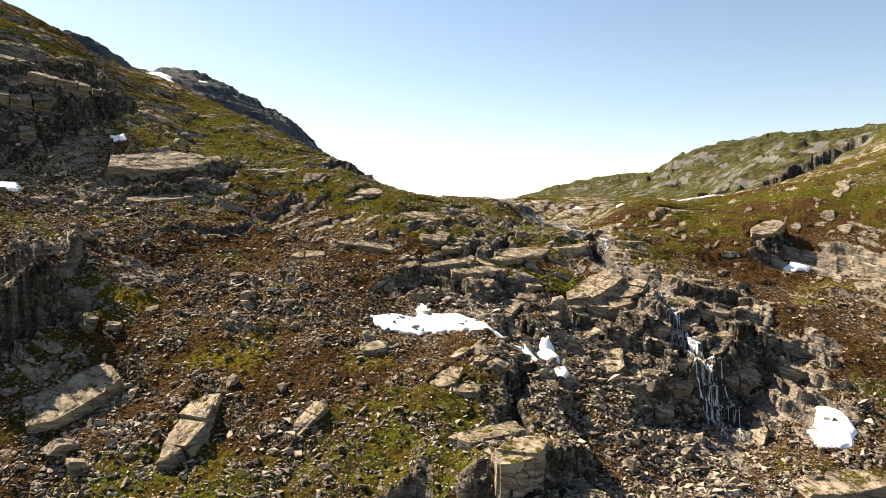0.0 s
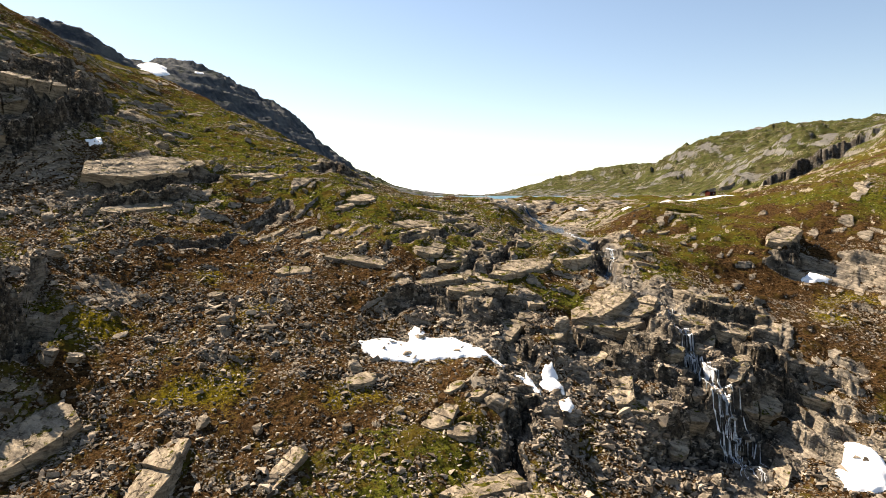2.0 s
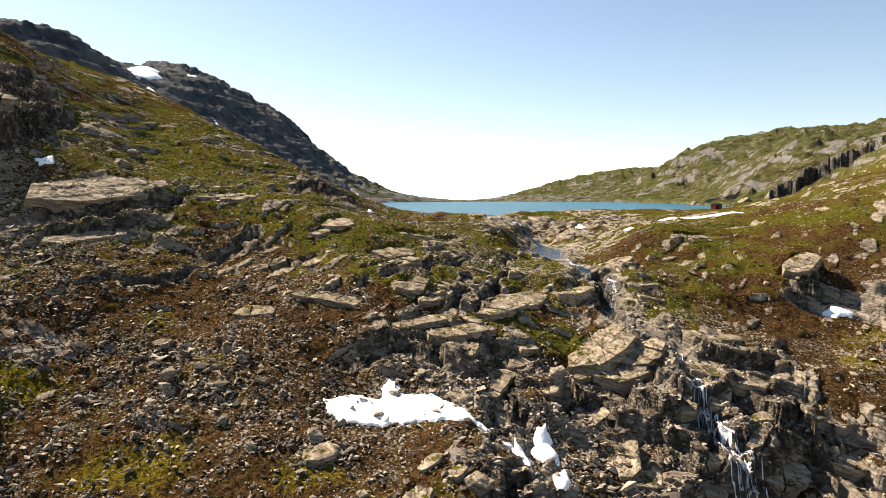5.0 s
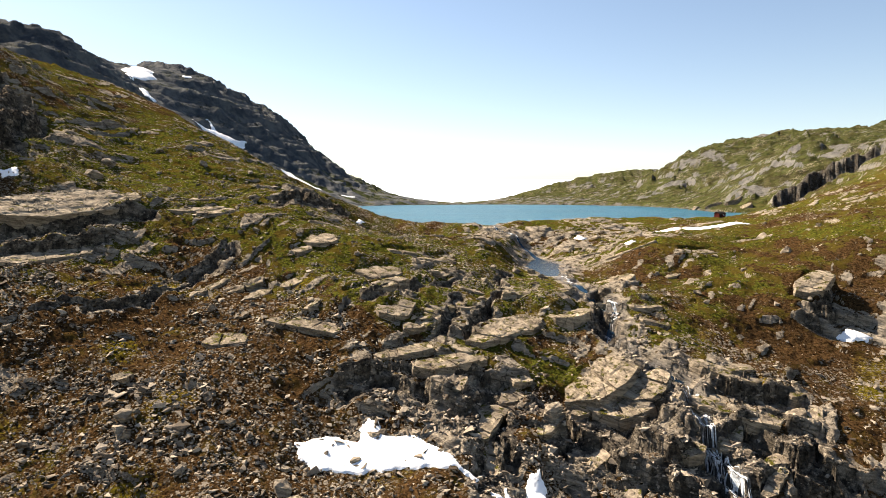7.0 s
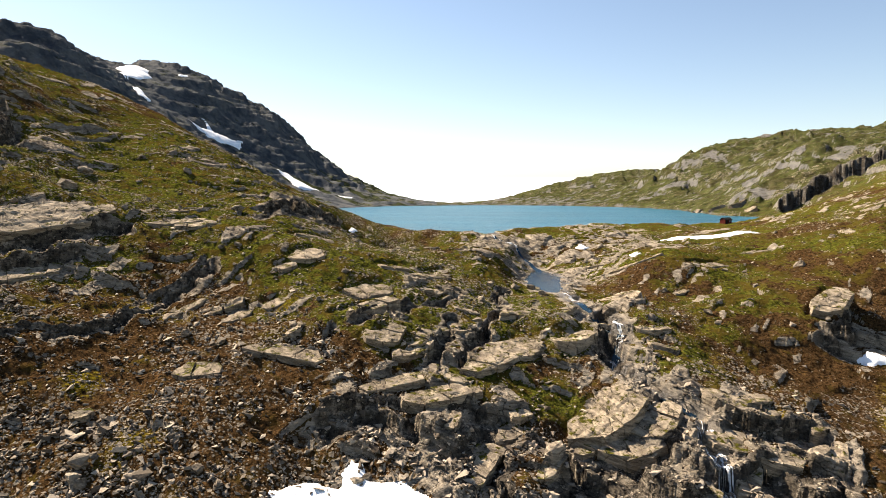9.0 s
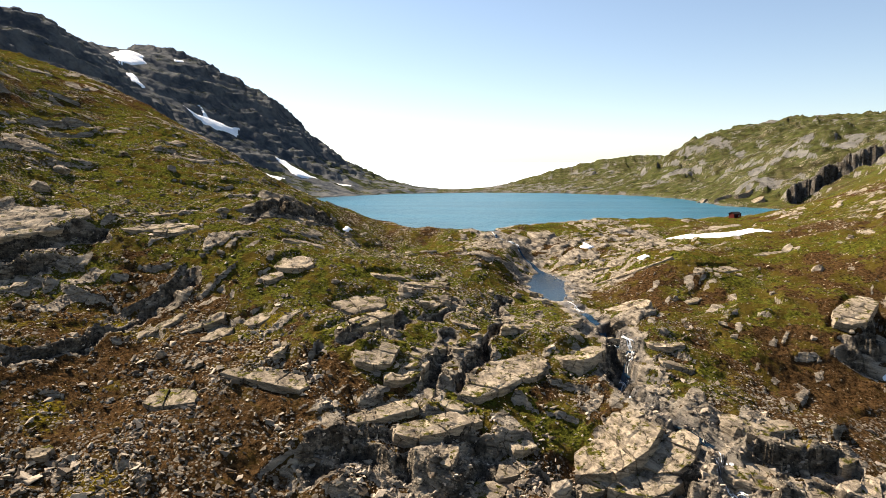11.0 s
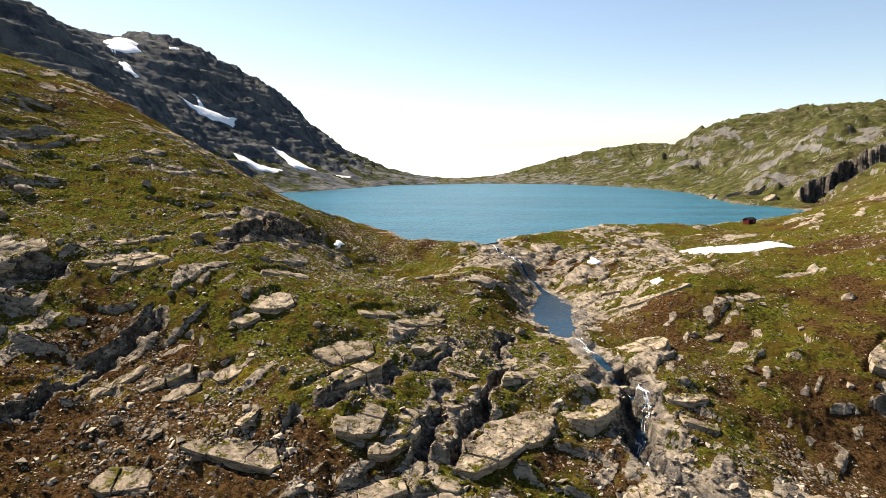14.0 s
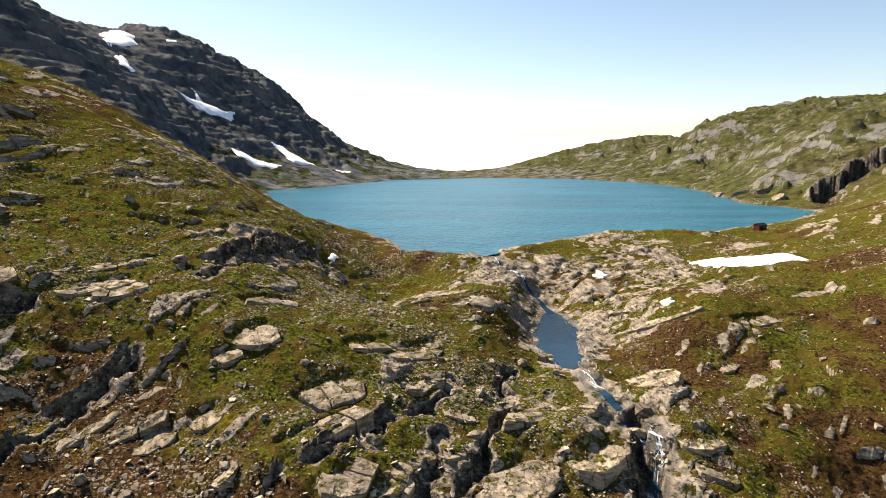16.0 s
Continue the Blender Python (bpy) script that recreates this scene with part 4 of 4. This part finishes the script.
snow_patch([(14.2, 113.7), (15.2, 111), (16.5, 109.5), (15.4, 107.8), (13.4, 110.8)], 0.3, 0.25, "thin remnant of dirty snow between rocks")
snow_patch([(60.7, 107.2), (63.1, 108.3), (64.9, 106.4), (64.5, 102.0), (62.6, 99.3), (59.6, 98.8), (57.0, 99.6), (57.7, 103.3)], 0.7, 0.3, "rounded white snow patch on scree below the waterfall")
snow_patch([(83.5, 162.6), (85.8, 163.8), (89.8, 161.5), (88.2, 160.5), (84.4, 161.1)], 0.4, 0.3, "small snow patch at the foot of a rock wall")
snow_patch([(76.3, 256.9), (82.6, 261), (92.3, 261), (101.1, 254.0), (101.5, 239.6), (95.9, 239.5), (89.3, 240.3), (80.1, 242.2), (76.8, 248.8)], 0.7, 0.5, "wide flat snow patch near the lake shore")
snow_patch([(46.8, 243.8), (49.6, 246.5), (51.8, 243.0), (49.0, 240.5)], 0.4, 0.4)
snow_patch([(53.6, 208.9), (55.9, 208.9), (56.2, 206.0), (54.1, 204.9)], 0.3, 0.3)
snow_patch([(-92.9, 140.4), (-89.9, 142.1), (-87.9, 139.4), (-90.6, 136.8)], 0.4, 0.3)
snow_patch([(-83.4, 168.6), (-80.2, 170.8), (-79.7, 168.3), (-81.8, 166.7)], 0.3, 0.3)
snow_patch([(-20.8, 238.2), (-20.1, 241.8), (-17.8, 241.8), (-18.6, 237.1)], 0.3, 0.4)
FAR = "snow field high on the dark mountain behind the lake"
snow_patch([(-303, 700), (-326.5, 735.9), (-333.2, 779.7), (-304.5, 768), (-297, 735.9), (-299, 712)], 3.0, 2.5, FAR, 0.5)
snow_patch([(-288.0, 690), (-276, 680), (-254.0, 645), (-258, 634), (-275, 655)], 2.2, 2, FAR, 0.5)
snow_patch([(-236, 718), (-220.0, 706), (-197, 726), (-195, 716), (-208.9, 692), (-240, 688), (-226, 702)], 2.2, 2, FAR, 0.5)
snow_patch([(-158, 705), (-150.2, 715), (-121.2, 697), (-111, 692), (-131.6, 682)], 2.0, 2, "narrow snow strip low on the mountain above the lake", 0.5)
snow_patch([(-172, 640), (-162.7, 648), (-135, 655), (-138, 645), (-163.5, 622)], 1.6, 2, "narrow snow strip low on the mountain above the lake", 0.5)
snow_patch([(-288, 792), (-281, 806), (-278, 800), (-283, 784)], 2.2, 2, FAR, 0.5)
snow_patch([(-98, 704), (-85.0, 715), (-82, 710), (-92, 699)], 0.8, 2, "small snow strip at the foot of the mountain", 0.5)


# ---------------------------------------------------------------- rock
def rock_mesh(name, seed, size, material, cuts=2, points=18, rough=0.06, flat=0.55):
    """An angular block: the hull of jittered points in a box, cut finer and worn."""
    rnd = random.Random(seed)
    bm = bmesh.new()
    for i in range(points):
        v = Vector([rnd.uniform(-1, 1) for _ in range(3)])
        k = max(abs(v.x), abs(v.y), abs(v.z) / flat) + 1e-6
        v = v / k * rnd.uniform(0.82, 1.0)
        bm.verts.new((v.x * size[0] / 2, v.y * size[1] / 2, v.z * size[2] / 2 / flat))
    bmesh.ops.convex_hull(bm, input=bm.verts)
    bmesh.ops.delete(bm, geom=[v for v in bm.verts if not v.link_faces], context="VERTS")
    if cuts:
        bmesh.ops.subdivide_edges(bm, edges=bm.edges[:], cuts=cuts, use_grid_fill=True)
        bm.normal_update()
        big = max(size)
        for v in bm.verts:
            q = v.co * (3.2 / min(big, 6)) + Vector((seed * 1.7, 0, 0))
            k = noise.noise(q) * rough * 1.6 + noise.noise(q * 2.7) * rough
            layer = math.sin(v.co.z * 9 + noise.noise(q * 0.6) * 6)
            v.co += v.normal * min(size) * (k + 0.012 * layer)
    bm.normal_update()
    me = bpy.data.meshes.new(name)
    bm.to_mesh(me)
    bm.free()
    me.materials.append(material)
    return me


def slab_hull(rnd, size):
    """A flat-topped slab with a broken outline, steep sides and a foot that spreads."""
    bm = bmesh.new()
    n = 9
    for i in range(n):
        a = 2 * math.pi * (i + rnd.uniform(-0.35, 0.35)) / n
        k = (abs(math.cos(a)) ** 3.2 + abs(math.sin(a)) ** 3.2) ** (-1 / 3.2) * rnd.uniform(0.76, 1.0)
        x, y = math.cos(a) * k * size[0] / 2, math.sin(a) * k * size[1] / 2
        bm.verts.new((x, y, size[2] * (0.5 + rnd.uniform(-0.10, 0.02))))
        bm.verts.new((x * 1.02, y * 1.03, size[2] * rnd.uniform(-0.2, 0.1)))
        bm.verts.new((x * 1.05, y * 1.06, -size[2] * 1.2))
    bmesh.ops.convex_hull(bm, input=bm.verts)
    bmesh.ops.delete(bm, geom=[v for v in bm.verts if not v.link_faces], context="VERTS")
    bmesh.ops.dissolve_limit(bm, angle_limit=0.06, verts=bm.verts, edges=bm.edges)
    return bm


def cut_off(bm, at, way):
    """Keeps what lies behind the plane, and closes the cut."""
    out = bmesh.ops.bisect_plane(bm, geom=bm.verts[:] + bm.edges[:] + bm.faces[:], plane_co=at, plane_no=way, clear_outer=True)
    rim = [g for g in out["geom_cut"] if isinstance(g, bmesh.types.BMEdge)]
    if rim:
        bmesh.ops.edgenet_fill(bm, edges=rim)


def wear(bm, shift, fine):
    """Cuts the faces finer and gives them joints, steps and a worn grain, the same all over one slab."""
    bmesh.ops.triangulate(bm, faces=bm.faces[:])
    for _ in range(7):
        long_ = [e for e in bm.edges if e.calc_length() > fine]
        if not long_ or len(bm.verts) > 3000:
            break
        bmesh.ops.subdivide_edges(bm, edges=long_, cuts=1)
        bmesh.ops.triangulate(bm, faces=[f for f in bm.faces if len(f.verts) > 3])
    bm.normal_update()
    for v in bm.verts:
        q = v.co + shift
        lay = noise.cell(Vector((q.x * 0.16, q.y * 0.75 + 0.3 * noise.noise(q * 0.5), 3.0))) * 0.13
        k = 0.16 * noise.noise(q * 0.3) + 0.07 * noise.noise(q * 1.1) + 0.05 * noise.noise(q * 2.9)
        crack = max(0.0, 1 - abs(noise.noise(Vector((q.x * 0.25, q.y * 0.9, 5)))) * 14) * 0.13
        v.co += v.normal * (k + lay - crack)
    bm.normal_update()


def slope_frame(x, y, turn):
    """Axes of a slab that lies on the slope at x, y with its length towards turn."""
    g = 2.0
    q = broad(np.array([x, x + g, x]), np.array([y, y, y + g]))
    up = Vector((-(q[1] - q[0]) / g, -(q[2] - q[0]) / g, 1)).normalized()
    a = Vector((math.cos(turn), math.sin(turn), 0))
    a = (a - up * a.dot(up)).normalized()
    return Matrix((a, up.cross(a), up)).transposed().to_4x4()


# Broken slabs past naming on the rock steps round the waterfall and below the pool.
rnd = random.Random(77)
STEPS = []
while len(STEPS) < 34:
    x, y = (rnd.uniform(4, 64), rnd.uniform(104, 142)) if len(STEPS) < 26 else (rnd.uniform(-4, 46), rnd.uniform(142, 172))
    water = from_line(np.array([x]), np.array([y]), STREAM)[0][0]
    clear = min(math.hypot(x - a, y - b) - r for a, b, r in ((0, 117, 12), (18, 112, 6), (61, 103, 8), (21, 141, 5)))
    apart = min([math.hypot(x - s[0], y - s[1]) for s in STEPS + sum(OUTCROPS, [])])
    if water > 3.2 and clear > 0 and apart > 2.6:
        STEPS.append((x, y, rnd.uniform(3.5, 8.5), rnd.uniform(1.8, 4.0), rnd.uniform(1.3, 2.2), rnd.gauss(32, 24)))
FLAT = np.array(sum(OUTCROPS, []) + STEPS, float)
FLAT_Z = np.mean([land(FLAT[:, 0] + dx, FLAT[:, 1] + dy)[0] for dx, dy in ((0, 0), (1.5, 0), (-1.5, 0), (0, 1.5), (0, -1.5))], 0) + 0.3
for i, (x, y, long, wide_, high, turn) in enumerate(FLAT):
    rnd = random.Random(i)
    root = new("rock_outcrop")
    lean = pose(0, 0, 0, -min(14, max(4, math.degrees(math.atan(0.45 * high / wide_)))), rnd.uniform(-2, 2), 0)
    root.matrix_world = Matrix.Translation((x, y, FLAT_Z[i] - high * (-0.12 if wide_ > 10.7 else 0.22 if wide_ >= 6 else 0.27 + 0.13 * float(smooth(138, 150, y) * smooth(300, 260, y))))) @ slope_frame(x, y, radians(turn)) @ lean
    # open joints cut the slab into blocks across its length
    cuts = 1 if long < 5 or wide_ > 10.2 else 2 if long < 9 else 3 if long < 15 else 4
    marks = [long * ((k + rnd.uniform(-0.2, 0.2)) / cuts - 0.5) for k in range(1, cuts)]
    ways = [Vector((1, rnd.uniform(-0.45, 0.45), rnd.uniform(-0.15, 0.15))).normalized() for _ in marks]
    seed = rnd.uniform(0, 90)
    size = (long, wide_, high * 0.8)
    for k in range(cuts):
        bm = slab_hull(random.Random(i * 31 + 5), size)
        if k < cuts - 1:
            cut_off(bm, Vector((marks[k] - 0.06, 0, 0)), ways[k])
        if k:
            cut_off(bm, Vector((marks[k - 1] + 0.06, 0, 0)), -ways[k - 1])
        if len(bm.verts) < 4:
            bm.free()
            continue
        wear(bm, Vector((seed, i * 3.1, 0)), 0.8)
        me = bpy.data.meshes.new("block")
        bm.to_mesh(me)
        bm.free()
        me.materials.append(SLAB)
        ob = new("block", me)
        ob.parent = root
        ob.matrix_basis = pose(0, rnd.uniform(-0.15, 0.15), rnd.uniform(-0.12, 0.05) * high, rnd.uniform(-1.5, 1.5), 0, rnd.uniform(-1, 1))
    tagged(root, "pale grey cracked gneiss slab rising out of the mossy slope" if high < 2 else "steep grey gneiss outcrop with a dark shaded side", "rock", group="rock outcrops")

# Single boulders: x, y, size.
BOULDERS = (
    [(-60.2, 104.5, 3.0), (-55.3, 102.8, 2.9), (-52.4, 104.9, 2.4), (-34.3, 115.2, 1.7), (-34.4, 117.2, 1.3), (-24.8, 109.6, 1.5), (-67.8, 156.4, 2.8), (-70.9, 181.1, 3.6), (-48.6, 82.7, 3.2), (-44.7, 80.1, 3.0), (6.1, 117.1, 1.0), (8.3, 101.1, 3.0), (21.8, 127.2, 3.2), (25.3, 89.3, 2.4), (40.3, 102.1, 2.6), (36.1, 96.7, 2.2), (41.3, 96.0, 1.8), (58.2, 168.9, 1.6), (-23.4, 95.5, 1.8), (-11.8, 95.2, 1.4), (-4.1, 87.6, 1.2), (-30.7, 95.4, 2.0), (-57.7, 129.8, 1.6), (-75.9, 139.3, 2.6)],
    [(-66.3, 125.3, 2.6), (-84.4, 137.9, 2.2), (-24.7, 110.0, 1.5), (-34.9, 117.0, 2.2), (-33.6, 114.8, 1.8), (-33.6, 118.1, 1.3), (-45.2, 113.0, 1.3), (-21.4, 117.8, 1.4), (-18.4, 116.1, 1.3), (-12.2, 108.1, 2.2), (4.7, 164.2, 2.4), (8.1, 169.7, 2.0), (38.6, 165.9, 2.6), (41.5, 131.4, 1.6), (-48.9, 139.2, 1.3), (-75.3, 196.9, 3.5), (-58.6, 166.9, 3.4), (-38.1, 189.9, 2.6), (-46.9, 217.7, 1.6), (-41.1, 233.3, 1.4), (17.1, 178.0, 1.6), (1.1, 167.4, 1.5), (6.5, 169.5, 1.3), (13.4, 158.2, 1.6)],
    [(-35.1, 168.8, 1.2), (-10.3, 231.4, 2.0), (-58.6, 215.0, 2.4), (-72.2, 219.5, 1.8), (-30.0, 195.0, 3.0), (-22.2, 200.0, 3.0), (-18.6, 234.6, 2.0), (-33.2, 187.9, 2.0), (-16.2, 145.7, 1.4), (-14.8, 143.3, 1.2), (-32.2, 170.2, 1.4), (-10.7, 164.9, 1.2), (-13.4, 153.2, 1.2), (54.0, 181.8, 1.2), (73.7, 182.9, 1.2), (58.5, 165.0, 1.4), (90.0, 196.4, 2.5), (10.5, 167.8, 1.8), (14.7, 168.4, 1.6), (16.9, 163.1, 1.5), (22.4, 181.1, 2.0), (26.5, 186.4, 2.2), (36.5, 191.0, 1.5), (27.8, 178.8, 1.6)],
)
SHAPES = [rock_mesh("boulder", 300 + i, (1.0, 0.8, 0.62), BOULDER, 2, 16, 0.05, 0.7) for i in range(12)]


def boulder(x, y, z, size, seed, sink=0.14):
    rnd = random.Random(seed)
    ob = new("boulder", SHAPES[seed % len(SHAPES)])
    ob.matrix_world = Matrix.Translation((x, y, z + size * (0.31 - sink))) @ pose(0, 0, 0, rnd.uniform(-14, 14), rnd.uniform(-14, 14), rnd.uniform(0, 360)) @ Matrix.Scale(size * 1.15, 4)
    label = "large grey angular boulder lying on the slope" if size > 2.3 else "grey angular boulder lying on the slope"
    return tagged(ob, label, "boulder", group="boulders on the slope")


spots = [tuple(b) for b in sum(BOULDERS, [])]
# more of them where the scree lies
rnd = np.random.RandomState(5)
sy = rnd.uniform(76, 235, 5000)
sx = rnd.uniform(-0.62, 0.58, 5000) * (sy + 25)
pick = np.nonzero(rnd.uniform(0, 1, 5000) < 0.03 + 0.5 * cover(sx, sy)[1] ** 2)[0][:190]
spots += [(sx[k], sy[k], 0.7 + 1.0 * rnd.uniform() ** 2) for k in pick]
spots = np.array(spots)
for i, (s, z) in enumerate(zip(spots, land(spots[:, 0], spots[:, 1])[0])):
    boulder(s[0], s[1], z, s[2], i)


for x, y, size, seed in ((178, 492, 7.0, 901), (183.5, 495, 5.0, 905), (174, 489, 3.6, 908)):
    tagged(boulder(x, y, -0.9, size, seed), "pale grey boulder standing in the lake near the shore", "boulder", group="boulders in the lake")


def loose_stones(count, seed):
    """Stones past counting, in one mesh: denser on the scree."""
    rnd = np.random.RandomState(seed)
    kinds = []
    for i in range(10):
        me = rock_mesh("stone", 500 + i, (1.0, 0.72, 0.40), STONE, 0, 7, 0, 0.8)
        me.calc_loop_triangles()
        co = np.zeros(len(me.vertices) * 3)
        me.vertices.foreach_get("co", co)
        tri = np.zeros(len(me.loop_triangles) * 3, int)
        me.loop_triangles.foreach_get("vertices", tri)
        kinds.append((co.reshape(-1, 3), tri.reshape(-1, 3)))
        bpy.data.meshes.remove(me)
    n = count * 6
    y = 70 + 200 * rnd.uniform(0, 1, n) ** 1.25
    x = rnd.uniform(-0.64, 0.6, n) * (y + 25)
    _, sc, _, bare = cover(x, y)
    clump = smooth(-0.1, 0.35, wave(x, y, 4.5, 95))
    keep = np.nonzero(rnd.uniform(0, 1, n) < (0.34 - 0.06 * smooth(135, 160, y) + 0.7 * sc ** 1.3) * (0.25 + 0.75 * clump) * (1 - 0.7 * smooth(44, 62, x)))[0][:count]
    x, y = x[keep], y[keep]
    z = land(x, y)[0]
    size = np.clip(0.33 * np.exp(rnd.normal(0, 0.6, len(x))), 0.15, 1.8) * (1 + 0.5 * smooth(0.4, 1.0, sc[keep])) * (1 - 0.2 * smooth(138, 155, y))
    verts, faces, base = [], [], 0
    for k in range(10):
        m = np.nonzero((np.arange(len(x)) % 10 == k) & ~((y > 250) & (z < 0.3)))[0]
        co, tri = kinds[k]
        a, b = rnd.uniform(0, 6.28, len(m)), rnd.uniform(-0.4, 0.4, (2, len(m)))
        ca, sa = np.cos(a)[:, None], np.sin(a)[:, None]
        px, py, pz = co[:, 0] * size[m, None], co[:, 1] * size[m, None], co[:, 2] * size[m, None]
        pz = pz + px * b[0][:, None] + py * b[1][:, None]
        v = np.stack([x[m, None] + px * ca - py * sa, y[m, None] + px * sa + py * ca, z[m, None] + pz + 0.09 * size[m, None]], -1)
        verts.append(v.reshape(-1, 3))
        faces.append((tri[None] + (np.arange(len(m)) * len(co))[:, None, None] + base).reshape(-1, 3))
        base += len(m) * len(co)
    ob = new("loose_stones", mesh_of("loose_stones", np.concatenate(verts), np.concatenate(faces), STONE, False))
    return tagged(ob, "loose grey stones strewn over moss, heath and scree", "stones", kind="stuff")


loose_stones(110000, 9)


# ---------------------------------------------------------------- the hut at the shore
def part(name, bm, material, parent, label=""):
    me = bpy.data.meshes.new(name)
    bm.to_mesh(me)
    bm.free()
    me.materials.append(material)
    ob = new(name, me)
    ob.parent = parent
    return tagged(ob, label)


def box(sx, sy, sz, at, bevel=0.02):
    bm = bmesh.new()
    bmesh.ops.create_cube(bm, size=1)
    bmesh.ops.scale(bm, vec=(sx, sy, sz), verts=bm.verts)
    bmesh.ops.bevel(bm, geom=bm.edges[:], offset=bevel, segments=1, affect="EDGES")
    bmesh.ops.translate(bm, vec=at, verts=bm.verts)
    return bm


def board_material(name, low, high):
    p = Paint(name, 0.8)
    c = p.mix(p.ramp(p.noise(0.4, 5, 0.7, p.place(6, 6, 0.6)), 0.3, 0.7), low, high)
    return p.done(c, None, p.bump(p.noise(0.12, 3, 0.6, p.place(8, 8, 0.3)), 0.02))


def hut(x, y, turn):
    red, tar, pane = board_material("red boards", (0.045, 0.010, 0.008), (0.10, 0.022, 0.016)), board_material("tarred roof", (0.012, 0.011, 0.010), (0.035, 0.032, 0.030)), board_material("white frame", (0.5, 0.5, 0.48), (0.7, 0.7, 0.68))
    root = new("hut")
    z = float(land(np.array([x]), np.array([y]))[0][0])
    root.matrix_world = pose(x, y, z, 0, 0, turn)
    bm = bmesh.new()
    prof = [(-1.2, -0.6), (1.2, -0.6), (1.2, 1.7), (0, 2.35), (-1.2, 1.7)]
    ends = [[bm.verts.new((sx, yy, zz)) for yy, zz in prof] for sx in (-1.9, 1.9)]
    bm.faces.new(ends[0][::-1]), bm.faces.new(ends[1])
    for i in range(5):
        bm.faces.new((ends[0][i], ends[0][(i + 1) % 5], ends[1][(i + 1) % 5], ends[1][i]))
    bmesh.ops.recalc_face_normals(bm, faces=bm.faces)
    part("wall", bm, red, root, "dark red board walls")
    for s in (-1, 1):
        bm = box(4.3, 1.62, 0.09, (0, 0, 0))
        bmesh.ops.rotate(bm, matrix=Matrix.Rotation(-s * math.atan2(0.65, 1.2), 3, "X"), verts=bm.verts)
        bmesh.ops.translate(bm, vec=(0, s * 0.68, 2.06), verts=bm.verts)
        part("roof", bm, tar, root, "dark tarred roof")
    part("door", box(0.8, 0.06, 1.7, (-0.9, -1.22, 0.75)), tar, root)
    win = part("window", box(0.7, 0.06, 0.6, (0.8, -1.22, 1.0)), pane, root)
    part("pane", box(0.52, 0.03, 0.42, (0.8, -1.255, 1.0), 0.005), BROOK, win)
    tagged(root, "small dark red wooden hut standing at the lake shore", "hut")


hut(118.5, 305, 28)

# ---------------------------------------------------------------- distance
ang = np.linspace(-1.3, 1.3, 40)
# added glowing sheet: haze as white emission, hiding the low sky behind the lake
haze = Paint("glowing haze sheet", 1.0)
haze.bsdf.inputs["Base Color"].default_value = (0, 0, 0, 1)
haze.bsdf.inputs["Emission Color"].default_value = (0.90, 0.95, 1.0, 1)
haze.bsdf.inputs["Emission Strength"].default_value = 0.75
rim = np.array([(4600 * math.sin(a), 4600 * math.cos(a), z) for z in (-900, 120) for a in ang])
haze_sheet = new("backdrop", mesh_of("backdrop", rim, grid_faces(2, 40), haze.mat))
tagged(haze_sheet, "glowing white sheet in place of haze over the lowland behind the lake", "backdrop", kind="structure")
